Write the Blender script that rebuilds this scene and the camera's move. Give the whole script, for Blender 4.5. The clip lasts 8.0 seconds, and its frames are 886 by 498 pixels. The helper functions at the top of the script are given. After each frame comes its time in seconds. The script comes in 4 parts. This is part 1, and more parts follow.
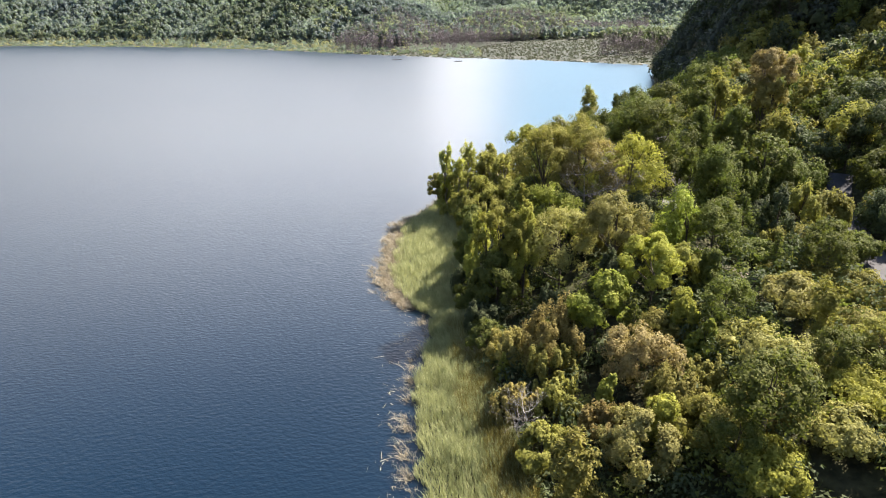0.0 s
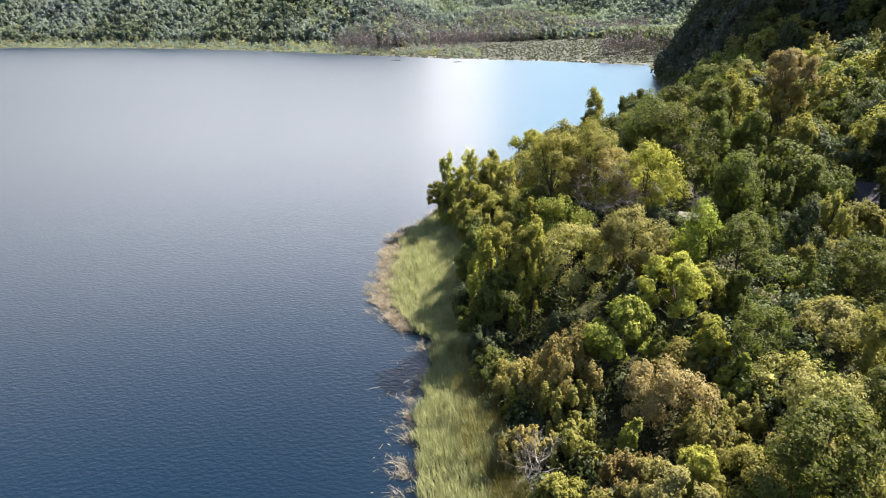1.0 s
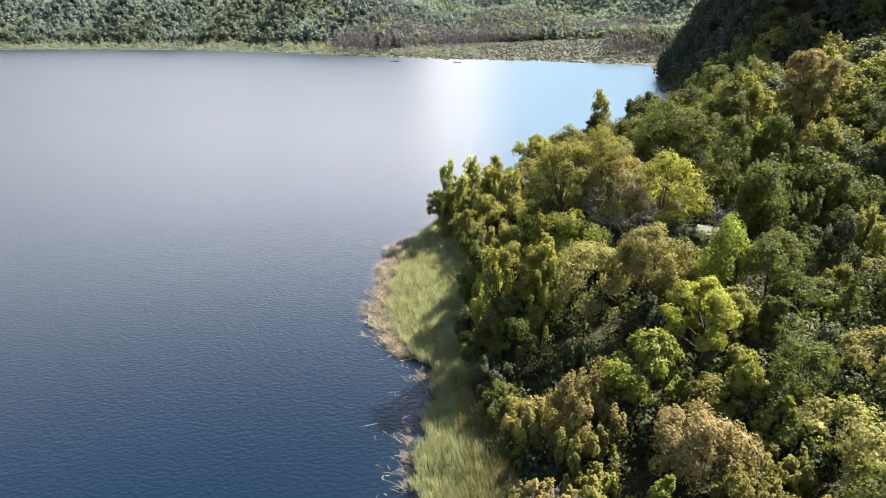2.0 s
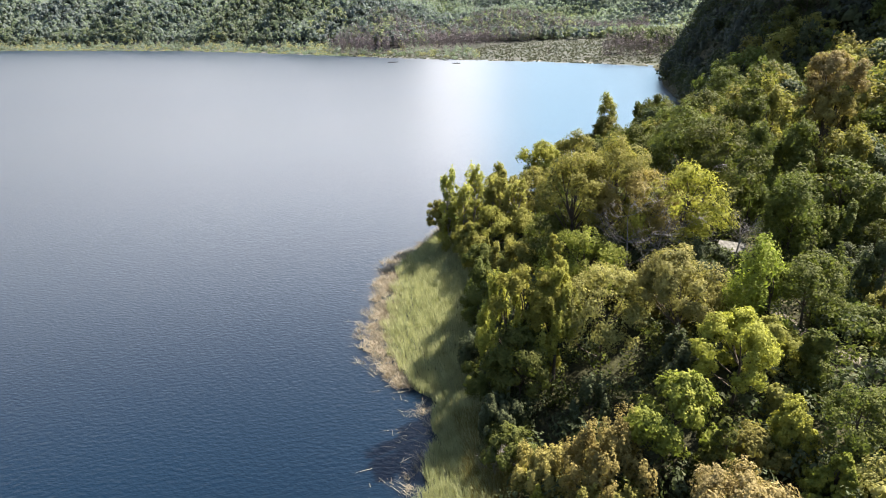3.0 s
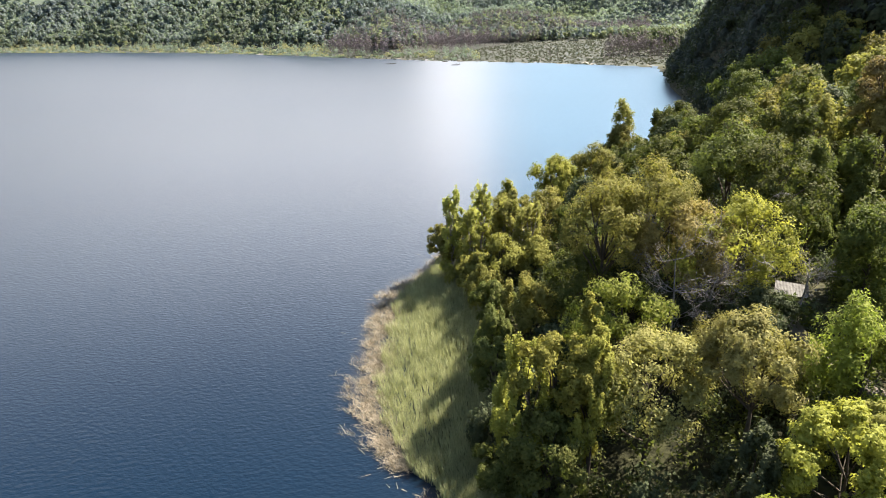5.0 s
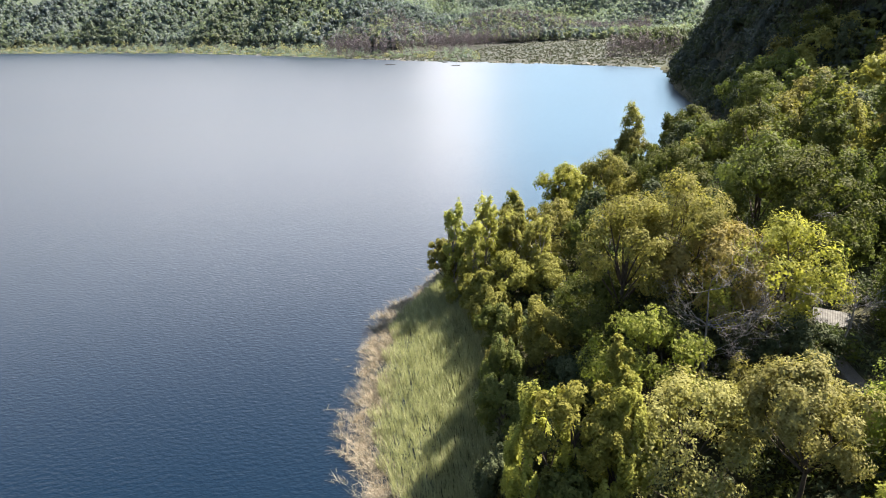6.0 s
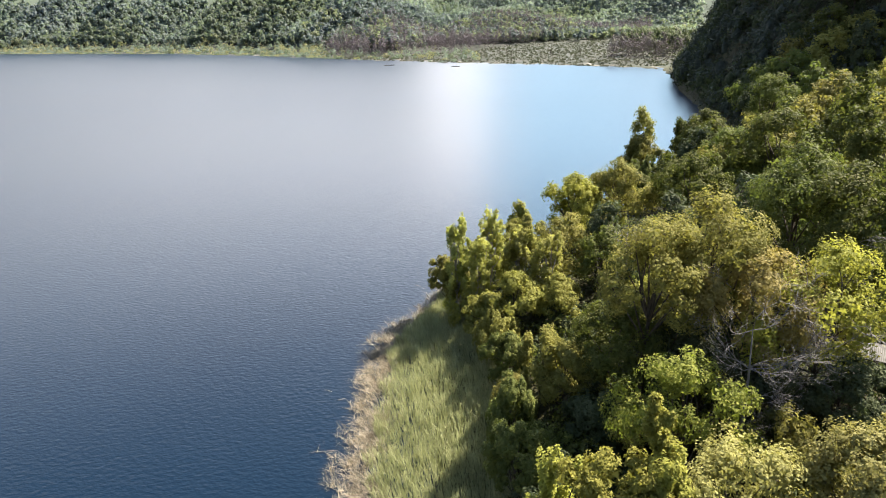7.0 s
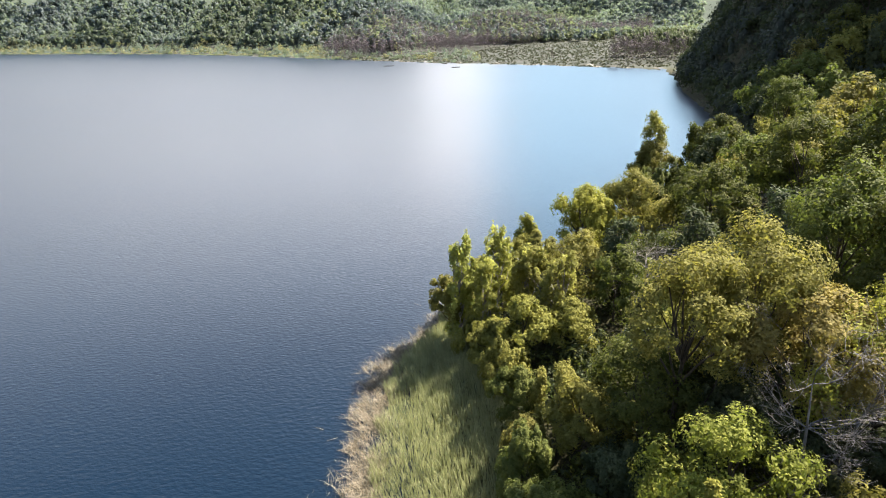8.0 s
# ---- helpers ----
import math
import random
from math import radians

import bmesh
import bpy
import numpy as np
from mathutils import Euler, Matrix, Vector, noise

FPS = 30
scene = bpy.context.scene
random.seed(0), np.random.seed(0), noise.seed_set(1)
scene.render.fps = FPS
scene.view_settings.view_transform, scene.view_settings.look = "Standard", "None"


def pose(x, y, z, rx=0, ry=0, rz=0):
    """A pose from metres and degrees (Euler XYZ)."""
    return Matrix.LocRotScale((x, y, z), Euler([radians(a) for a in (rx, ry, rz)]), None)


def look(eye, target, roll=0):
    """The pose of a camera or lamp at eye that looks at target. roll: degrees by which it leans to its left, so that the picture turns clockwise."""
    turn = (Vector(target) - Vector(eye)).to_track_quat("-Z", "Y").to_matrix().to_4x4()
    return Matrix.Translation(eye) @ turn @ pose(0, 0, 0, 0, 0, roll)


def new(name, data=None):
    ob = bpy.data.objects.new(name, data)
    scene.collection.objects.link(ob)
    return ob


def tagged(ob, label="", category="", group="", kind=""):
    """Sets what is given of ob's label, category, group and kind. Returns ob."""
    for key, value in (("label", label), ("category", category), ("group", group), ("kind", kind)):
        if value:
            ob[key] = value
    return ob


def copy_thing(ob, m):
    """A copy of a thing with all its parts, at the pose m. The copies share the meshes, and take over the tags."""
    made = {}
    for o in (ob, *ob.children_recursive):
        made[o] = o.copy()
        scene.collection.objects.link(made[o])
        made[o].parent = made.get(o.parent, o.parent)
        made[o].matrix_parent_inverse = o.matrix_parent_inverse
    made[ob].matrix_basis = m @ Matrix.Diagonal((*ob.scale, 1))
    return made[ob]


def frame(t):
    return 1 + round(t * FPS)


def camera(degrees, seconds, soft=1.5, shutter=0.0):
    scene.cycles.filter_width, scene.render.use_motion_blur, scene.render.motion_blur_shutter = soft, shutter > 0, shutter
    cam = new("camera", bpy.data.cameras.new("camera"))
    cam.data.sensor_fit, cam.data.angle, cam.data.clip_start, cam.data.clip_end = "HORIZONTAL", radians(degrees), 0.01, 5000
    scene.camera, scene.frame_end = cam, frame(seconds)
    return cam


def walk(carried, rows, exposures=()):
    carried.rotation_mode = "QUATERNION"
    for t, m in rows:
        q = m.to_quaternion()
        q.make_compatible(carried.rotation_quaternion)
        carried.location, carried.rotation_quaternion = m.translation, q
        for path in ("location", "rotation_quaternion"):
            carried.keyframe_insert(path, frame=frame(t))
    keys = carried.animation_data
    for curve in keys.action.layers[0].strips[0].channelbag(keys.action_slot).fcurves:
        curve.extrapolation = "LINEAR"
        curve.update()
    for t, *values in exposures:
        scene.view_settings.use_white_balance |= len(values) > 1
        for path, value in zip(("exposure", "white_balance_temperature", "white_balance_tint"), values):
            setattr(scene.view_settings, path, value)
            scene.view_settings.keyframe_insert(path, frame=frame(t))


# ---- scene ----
# ---- camera ----
cam = camera(74.0, 8.0, soft=1.0)
ROWS = [  # seconds, x, y, z, yaw, pitch, roll
    (0.0, 0.922, -0.109, 36.192, 1.720, -21.480, -0.571),
    (1.0, 0.560, 5.907, 36.140, 1.671, -21.453, -0.751),
    (2.0, 0.192, 11.934, 36.088, 1.623, -21.425, -0.900),
    (3.0, -0.182, 17.973, 36.036, 1.574, -21.398, -1.019),
    (4.0, -0.563, 24.023, 35.984, 1.525, -21.370, -1.107),
    (5.0, -0.949, 30.084, 35.932, 1.476, -21.343, -1.165),
    (6.0, -1.342, 36.156, 35.880, 1.427, -21.315, -1.192),
    (7.0, -1.741, 42.239, 35.828, 1.379, -21.288, -1.189),
    (8.0, -2.146, 48.334, 35.776, 1.330, -21.260, -1.155),
]
walk(cam, [(t, pose(x, y, z, 0, 0, yaw) @ pose(0, 0, 0, 90 + pitch) @ pose(0, 0, 0, 0, 0, roll)) for t, x, y, z, yaw, pitch, roll in ROWS], [(0.0, 2.36), (8.0, 2.36)])

# ---- world, sun ----
SUN_ELEVATION, SUN_AZIMUTH = 46.0, 56.0      # degrees; azimuth from +y towards +x
CLOUD_SHIFT, CLOUD_COVER, CLOUD_COLOUR = (0.0, 0.0, 0.0), (0.36, 0.56), (13.8, 13.4, 13.6, 1.0)
a, e = radians(SUN_AZIMUTH), radians(SUN_ELEVATION)
world = bpy.data.worlds.new("world")
scene.world = world
world.use_nodes = True
wn, wl = world.node_tree.nodes, world.node_tree.links
wn.clear()
w_out = wn.new("ShaderNodeOutputWorld")
w_bg = wn.new("ShaderNodeBackground")
w_sky = wn.new("ShaderNodeTexSky")
w_sky.sky_type = "NISHITA"
w_sky.sun_disc = False
w_sky.sun_elevation, w_sky.sun_rotation = radians(SUN_ELEVATION), radians(SUN_AZIMUTH)
w_sky.air_density, w_sky.dust_density = 1.0, 0.8
w_bg.inputs["Strength"].default_value = 0.07
# thin broken cloud, laid out on a flat layer overhead
w_tc, w_sep = wn.new("ShaderNodeTexCoord"), wn.new("ShaderNodeSeparateXYZ")
wl.new(w_tc.outputs["Generated"], w_sep.inputs[0])
w_up = wn.new("ShaderNodeMath")
w_up.operation = "MAXIMUM"
w_up.inputs[1].default_value = 0.0
wl.new(w_sep.outputs[2], w_up.inputs[0])
w_high = wn.new("ShaderNodeMath")
w_high.inputs[1].default_value = 0.22
wl.new(w_up.outputs[0], w_high.inputs[0])
w_flat = wn.new("ShaderNodeCombineXYZ")
for i in (0, 1):
    d = wn.new("ShaderNodeMath")
    d.operation = "DIVIDE"
    wl.new(w_sep.outputs[i], d.inputs[0])
    wl.new(w_high.outputs[0], d.inputs[1])
    wl.new(d.outputs[0], w_flat.inputs[i])
w_map = wn.new("ShaderNodeMapping")
w_map.inputs["Location"].default_value = CLOUD_SHIFT
wl.new(w_flat.outputs[0], w_map.inputs[0])
w_noise = wn.new("ShaderNodeTexNoise")
w_noise.inputs["Scale"].default_value, w_noise.inputs["Detail"].default_value, w_noise.inputs["Roughness"].default_value = 0.55, 4.0, 0.5
wl.new(w_map.outputs[0], w_noise.inputs["Vector"])
w_cover = wn.new("ShaderNodeMapRange")
w_cover.interpolation_type = "SMOOTHSTEP"
w_cover.inputs["From Min"].default_value, w_cover.inputs["From Max"].default_value = CLOUD_COVER
w_cover.inputs["To Min"].default_value, w_cover.inputs["To Max"].default_value = 0.72, 0.97
wl.new(w_noise.outputs["Fac"], w_cover.inputs["Value"])
w_body = wn.new("ShaderNodeMapRange")      # thicker cloud is greyer underneath
w_body.inputs["From Min"].default_value, w_body.inputs["From Max"].default_value = 0.42, 0.75
w_body.inputs["To Min"].default_value, w_body.inputs["To Max"].default_value = 1.0, 0.8
wl.new(w_noise.outputs["Fac"], w_body.inputs["Value"])
w_cloud = wn.new("ShaderNodeMix")
w_cloud.data_type, w_cloud.blend_type = "RGBA", "MULTIPLY"
w_cloud.inputs[0].default_value = 1.0
w_cloud.inputs[6].default_value = CLOUD_COLOUR
wl.new(w_body.outputs[0], w_cloud.inputs[7])
# cloud is brighter towards the sun, and thins out overhead
w_dot = wn.new("ShaderNodeVectorMath")
w_dot.operation = "DOT_PRODUCT"
w_dot.inputs[1].default_value = (math.sin(a) * math.cos(e), math.cos(a) * math.cos(e), math.sin(e))
wl.new(w_tc.outputs["Generated"], w_dot.inputs[0])
w_glow = wn.new("ShaderNodeMapRange")
w_glow.inputs["From Min"].default_value, w_glow.inputs["From Max"].default_value = -0.146, 0.47
w_glow.inputs["To Min"].default_value, w_glow.inputs["To Max"].default_value = 0.12, 1.34
wl.new(w_dot.outputs["Value"], w_glow.inputs["Value"])
w_lit = wn.new("ShaderNodeMix")
w_lit.data_type, w_lit.blend_type = "RGBA", "MULTIPLY"
w_lit.inputs[0].default_value = 1.0
wl.new(w_cloud.outputs[2], w_lit.inputs[6])
wl.new(w_glow.outputs[0], w_lit.inputs[7])
w_thin = wn.new("ShaderNodeMapRange")
w_thin.interpolation_type = "SMOOTHSTEP"
w_thin.inputs["From Min"].default_value, w_thin.inputs["From Max"].default_value = 0.21, 0.51
w_thin.inputs["To Min"].default_value, w_thin.inputs["To Max"].default_value = 1.0, 0.0
wl.new(w_sep.outputs[2], w_thin.inputs["Value"])
w_veil = wn.new("ShaderNodeMath")
w_veil.operation = "MULTIPLY"
wl.new(w_cover.outputs[0], w_veil.inputs[0])
wl.new(w_thin.outputs[0], w_veil.inputs[1])
# the cloud bank ends over the head of the lake; thin blue haze beyond its ragged edge
w_side, w_rag, w_bank = (wn.new("ShaderNodeMath") for _ in range(3))
w_side.operation, w_rag.operation, w_bank.operation = "DIVIDE", "MULTIPLY_ADD", "MULTIPLY"
wl.new(w_sep.outputs[0], w_side.inputs[0])
w_ahead = wn.new("ShaderNodeMath")
w_ahead.operation = "ABSOLUTE"
wl.new(w_sep.outputs[1], w_ahead.inputs[0])
wl.new(w_ahead.outputs[0], w_side.inputs[1])
w_rag.inputs[1].default_value = 0.5
wl.new(w_noise.outputs["Fac"], w_rag.inputs[0])
wl.new(w_side.outputs[0], w_rag.inputs[2])
w_clear = wn.new("ShaderNodeMapRange")
w_clear.interpolation_type = "SMOOTHSTEP"
w_clear.inputs["From Min"].default_value, w_clear.inputs["From Max"].default_value = 0.28, 0.40
w_clear.inputs["To Min"].default_value, w_clear.inputs["To Max"].default_value = 1.0, 0.62
wl.new(w_rag.outputs[0], w_clear.inputs["Value"])
wl.new(w_veil.outputs[0], w_bank.inputs[0])
wl.new(w_clear.outputs[0], w_bank.inputs[1])
w_mix = wn.new("ShaderNodeMix")
w_mix.data_type = "RGBA"
wl.new(w_bank.outputs[0], w_mix.inputs[0])
wl.new(w_sky.outputs[0], w_mix.inputs[6])
w_tint = wn.new("ShaderNodeMix")
w_tint.data_type, w_tint.blend_type = "RGBA", "MULTIPLY"
w_tint.inputs[7].default_value = (0.64, 1.0, 1.24, 1.0)
w_haze = wn.new("ShaderNodeMapRange")
w_haze.inputs["From Min"].default_value, w_haze.inputs["From Max"].default_value = 1.0, 0.62
wl.new(w_clear.outputs[0], w_haze.inputs["Value"])
wl.new(w_haze.outputs[0], w_tint.inputs[0])
wl.new(w_lit.outputs[2], w_tint.inputs[6])
wl.new(w_tint.outputs[2], w_mix.inputs[7])
wl.new(w_mix.outputs[2], w_bg.inputs[0])
wl.new(w_bg.outputs[0], w_out.inputs[0])

sun = new("sun", bpy.data.lights.new("sun", "SUN"))
sun.data.energy, sun.data.angle, sun.data.color = 5.0, radians(0.6), (1.0, 0.935, 0.83)
sun.matrix_world = look((80 * math.sin(a) * math.cos(e), 80 * math.cos(a) * math.cos(e), 80 * math.sin(e) + 60), (0, 0, 60))


# ---- materials ----
def material(name, rough=0.8, spec=0.3):
    m = bpy.data.materials.new(name)
    m.use_nodes = True
    nodes, links = m.node_tree.nodes, m.node_tree.links
    bsdf = nodes["Principled BSDF"]
    bsdf.inputs["Roughness"].default_value = rough
    bsdf.inputs["Specular IOR Level"].default_value = spec
    return m, nodes, links, bsdf


def ramp(nodes, stops):
    r = nodes.new("ShaderNodeValToRGB")
    el = r.color_ramp.elements
    el[0].position, el[0].color = stops[0][0], (*stops[0][1], 1)
    el[1].position, el[1].color = stops[-1][0], (*stops[-1][1], 1)
    for p, c in stops[1:-1]:
        n = el.new(p)
        n.color = (*c, 1)
    return r


def noise_tex(nodes, links, scale, detail=3, coord="Object", stretch=None, turn=0.0):
    tc = nodes.new("ShaderNodeTexCoord")
    n = nodes.new("ShaderNodeTexNoise")
    n.inputs["Scale"].default_value, n.inputs["Detail"].default_value = scale, detail
    if stretch:
        mp = nodes.new("ShaderNodeMapping")
        mp.inputs["Rotation"].default_value = (0.0, 0.0, turn)
        mp.inputs["Scale"].default_value = stretch
        links.new(tc.outputs[coord], mp.inputs[0])
        links.new(mp.outputs[0], n.inputs["Vector"])
    else:
        links.new(tc.outputs[coord], n.inputs["Vector"])
    return n


def scaled(c, k):
    return tuple(min(1.0, v * k) for v in c)


def foliage(name, colour, second=None, through_light=0.38, rough=0.75, glow_tint=(1.3, 1.5, 0.95)):
    """Leaves: each leaf and each branch patch has its own tint, and light comes through."""
    m, nodes, links, bsdf = material(name, rough, 0.12)
    second = second or scaled(colour, 1.5)
    colour, second = ((c[0] * 1.06, c[1], c[2]) for c in (colour, second))
    geo = nodes.new("ShaderNodeNewGeometry")
    leafy = ramp(nodes, [(0.0, scaled(colour, 0.55)), (0.45, colour), (0.8, second), (1.0, scaled(second, 1.1))])
    patch = noise_tex(nodes, links, 0.9, 3)
    addn = nodes.new("ShaderNodeMath")
    addn.operation = "MULTIPLY_ADD"
    addn.inputs[1].default_value = 0.2
    links.new(geo.outputs["Random Per Island"], addn.inputs[0])
    sub = nodes.new("ShaderNodeMath")
    sub.operation = "MULTIPLY_ADD"
    sub.inputs[1].default_value, sub.inputs[2].default_value = 0.95, -0.07
    links.new(patch.outputs["Fac"], sub.inputs[0])
    links.new(sub.outputs[0], addn.inputs[2])
    links.new(addn.outputs[0], leafy.inputs[0])
    info = nodes.new("ShaderNodeObjectInfo")
    hsv = nodes.new("ShaderNodeHueSaturation")
    rng = nodes.new("ShaderNodeMapRange")
    rng.inputs["To Min"].default_value, rng.inputs["To Max"].default_value = 0.8, 1.2
    hue = nodes.new("ShaderNodeMapRange")
    hue.inputs["To Min"].default_value, hue.inputs["To Max"].default_value = 0.492, 0.514
    links.new(info.outputs["Random"], rng.inputs["Value"])
    links.new(info.outputs["Random"], hue.inputs["Value"])
    links.new(rng.outputs[0], hsv.inputs["Value"])
    links.new(hue.outputs[0], hsv.inputs["Hue"])
    links.new(leafy.outputs[0], hsv.inputs["Color"])
    links.new(hsv.outputs[0], bsdf.inputs["Base Color"])
    trans = nodes.new("ShaderNodeBsdfTranslucent")
    glow = nodes.new("ShaderNodeMix")           # light comes through yellower and stronger than it is thrown back
    glow.data_type, glow.blend_type = "RGBA", "MULTIPLY"
    glow.inputs[0].default_value = 1.0
    glow.inputs[7].default_value = (*glow_tint, 1)
    links.new(hsv.outputs[0], glow.inputs[6])
    links.new(glow.outputs[2], trans.inputs["Color"])
    mix = nodes.new("ShaderNodeMixShader")
    mix.inputs[0].default_value = 0.85 * through_light
    links.new(bsdf.outputs[0], mix.inputs[1])
    links.new(trans.outputs[0], mix.inputs[2])
    links.new(mix.outputs[0], nodes["Material Output"].inputs[0])
    return m


def bark(name, colour, rough=0.9):
    m, nodes, links, bsdf = material(name, rough, 0.2)
    n = noise_tex(nodes, links, 6.0, 5, stretch=(1, 1, 0.25))
    r = ramp(nodes, [(0.3, scaled(colour, 0.5)), (0.55, colour), (0.8, scaled(colour, 1.5))])
    links.new(n.outputs["Fac"], r.inputs[0])
    links.new(r.outputs[0], bsdf.inputs["Base Color"])
    b = nodes.new("ShaderNodeBump")
    b.inputs["Strength"].default_value, b.inputs["Distance"].default_value = 0.6, 0.05
    links.new(n.outputs["Fac"], b.inputs["Height"])
    links.new(b.outputs[0], bsdf.inputs["Normal"])
    return m


THIN = (1.25, 1.28, 0.95)      # thin young leaves let warm light through
LEAF = {
    "olive": foliage("leaves_olive", (0.151, 0.147, 0.036), (0.259, 0.241, 0.068), 0.5, 0.75, THIN),
    "bright": foliage("leaves_bright_green", (0.141, 0.158, 0.029), (0.243, 0.247, 0.047), 0.42),
    "yellow": foliage("leaves_yellow_green", (0.192, 0.197, 0.037), (0.327, 0.318, 0.070), 0.5, 0.75, THIN),
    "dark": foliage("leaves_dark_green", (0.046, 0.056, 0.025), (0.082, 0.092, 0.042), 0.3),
    "mid": foliage("leaves_green", (0.074, 0.085, 0.021), (0.137, 0.141, 0.036), 0.42),
    "pale": foliage("leaves_pale_olive", (0.198, 0.192, 0.062), (0.31, 0.292, 0.105), 0.45, 0.75, THIN),
    "brown": foliage("leaves_brown_olive", (0.173, 0.143, 0.047), (0.291, 0.241, 0.081), 0.45, 0.75, THIN),
    "rust": foliage("leaves_rust", (0.16, 0.122, 0.056), (0.25, 0.195, 0.09), 0.4, 0.75, THIN),
    "birch": foliage("leaves_birch", (0.255, 0.265, 0.082), (0.385, 0.385, 0.135), 0.8, 0.75, THIN),
    "grey": foliage("leaves_grey_green", (0.125, 0.142, 0.108), (0.20, 0.222, 0.17)),
}
BARK = bark("bark_grey_brown", (0.07, 0.055, 0.04))
BARK_PALE = bark("bark_pale", (0.30, 0.27, 0.23))
DEAD = bark("dead_wood_grey", (0.19, 0.17, 0.155))


def ground_material():
    m, nodes, links, bsdf = material("forest_floor", 0.95, 0.1)
    big, small = noise_tex(nodes, links, 0.03, 4), noise_tex(nodes, links, 1.3, 6)
    r1 = ramp(nodes, [(0.35, (0.028, 0.03, 0.014)), (0.55, (0.045, 0.042, 0.022)), (0.75, (0.036, 0.046, 0.016))])
    r2 = ramp(nodes, [(0.3, (0.4, 0.4, 0.4)), (0.7, (1.3, 1.25, 1.1))])
    links.new(big.outputs["Fac"], r1.inputs[0])
    links.new(small.outputs["Fac"], r2.inputs[0])
    mul = nodes.new("ShaderNodeMix")
    mul.data_type, mul.blend_type = "RGBA", "MULTIPLY"
    mul.inputs[0].default_value = 1.0
    links.new(r1.outputs[0], mul.inputs[6])
    links.new(r2.outputs[0], mul.inputs[7])
    # marsh grass on the low flats beyond the lake, sand at the water's edge
    geo, sep = nodes.new("ShaderNodeNewGeometry"), nodes.new("ShaderNodeSeparateXYZ")
    links.new(geo.outputs["Position"], sep.inputs[0])
    low, away, wet = nodes.new("ShaderNodeMapRange"), nodes.new("ShaderNodeMapRange"), nodes.new("ShaderNodeMapRange")
    low.inputs["From Min"].default_value, low.inputs["From Max"].default_value = 16.0, 8.0
    away.inputs["From Min"].default_value, away.inputs["From Max"].default_value = 490.0, 520.0
    wet.inputs["From Min"].default_value, wet.inputs["From Max"].default_value = 0.22, 0.08
    links.new(sep.outputs[2], low.inputs["Value"])
    links.new(sep.outputs[1], away.inputs["Value"])
    links.new(sep.outputs[2], wet.inputs["Value"])
    both = nodes.new("ShaderNodeMath")
    both.operation = "MULTIPLY"
    links.new(low.outputs[0], both.inputs[0])
    links.new(away.outputs[0], both.inputs[1])
    mid = noise_tex(nodes, links, 0.06, 6)
    grass = ramp(nodes, [(0.3, (0.03, 0.034, 0.024)), (0.5, (0.045, 0.046, 0.036)), (0.7, (0.066, 0.063, 0.054))])
    links.new(mid.outputs["Fac"], grass.inputs[0])
    m1, m2 = nodes.new("ShaderNodeMix"), nodes.new("ShaderNodeMix")
    for k in (m1, m2):
        k.data_type = "RGBA"
    links.new(wet.outputs[0], m1.inputs[0])
    links.new(grass.outputs[0], m1.inputs[6])
    m1.inputs[7].default_value = (0.19, 0.17, 0.14, 1)
    # scrub between the trunks on the far slopes, haze put into its colour
    m3 = nodes.new("ShaderNodeMix")
    m3.data_type = "RGBA"
    m3.inputs[7].default_value = (0.07, 0.083, 0.062, 1)
    links.new(away.outputs[0], m3.inputs[0])
    links.new(mul.outputs[2], m3.inputs[6])
    links.new(both.outputs[0], m2.inputs[0])
    links.new(m3.outputs[2], m2.inputs[6])
    links.new(m1.outputs[2], m2.inputs[7])
    links.new(m2.outputs[2], bsdf.inputs["Base Color"])
    b = nodes.new("ShaderNodeBump")
    b.inputs["Strength"].default_value, b.inputs["Distance"].default_value = 0.8, 0.3
    links.new(small.outputs["Fac"], b.inputs["Height"])
    links.new(b.outputs[0], bsdf.inputs["Normal"])
    return m


def water_material():
    m, nodes, links, bsdf = material("lake_water", 0.31, 0.5)
    bsdf.inputs["IOR"].default_value = 1.33
    n = noise_tex(nodes, links, 0.02, 3)
    r = ramp(nodes, [(0.3, (0.001, 0.006, 0.0135)), (0.7, (0.0013, 0.0075, 0.0165))])
    links.new(n.outputs["Fac"], r.inputs[0])
    links.new(r.outputs[0], bsdf.inputs["Base Color"])
    fine = noise_tex(nodes, links, 2.1, 4, stretch=(0.75, 1.3, 1.0), turn=-0.4)
    # the far end of the bay lies calm in the lee of the hills
    geo, sep = nodes.new("ShaderNodeNewGeometry"), nodes.new("ShaderNodeSeparateXYZ")
    lee = nodes.new("ShaderNodeMapRange")
    lee.interpolation_type = "SMOOTHSTEP"
    lee.inputs["From Min"].default_value, lee.inputs["From Max"].default_value = 90.0, 340.0
    lee.inputs["To Min"].default_value, lee.inputs["To Max"].default_value = 0.055, 0.034
    links.new(geo.outputs["Position"], sep.inputs[0])
    links.new(sep.outputs[1], lee.inputs["Value"])
    calm = nodes.new("ShaderNodeMapRange")
    calm.inputs["From Min"].default_value, calm.inputs["From Max"].default_value = 0.055, 0.034
    calm.inputs["To Min"].default_value, calm.inputs["To Max"].default_value = 0.28, 0.34
    links.new(lee.outputs[0], calm.inputs["Value"])
    links.new(calm.outputs[0], bsdf.inputs["Roughness"])
    ripple = nodes.new("ShaderNodeBump")
    ripple.inputs["Strength"].default_value = 1.0
    links.new(lee.outputs[0], ripple.inputs["Distance"])
    links.new(fine.outputs["Fac"], ripple.inputs["Height"])
    links.new(ripple.outputs[0], bsdf.inputs["Normal"])
    return m


GROUND, WATER = ground_material(), water_material()


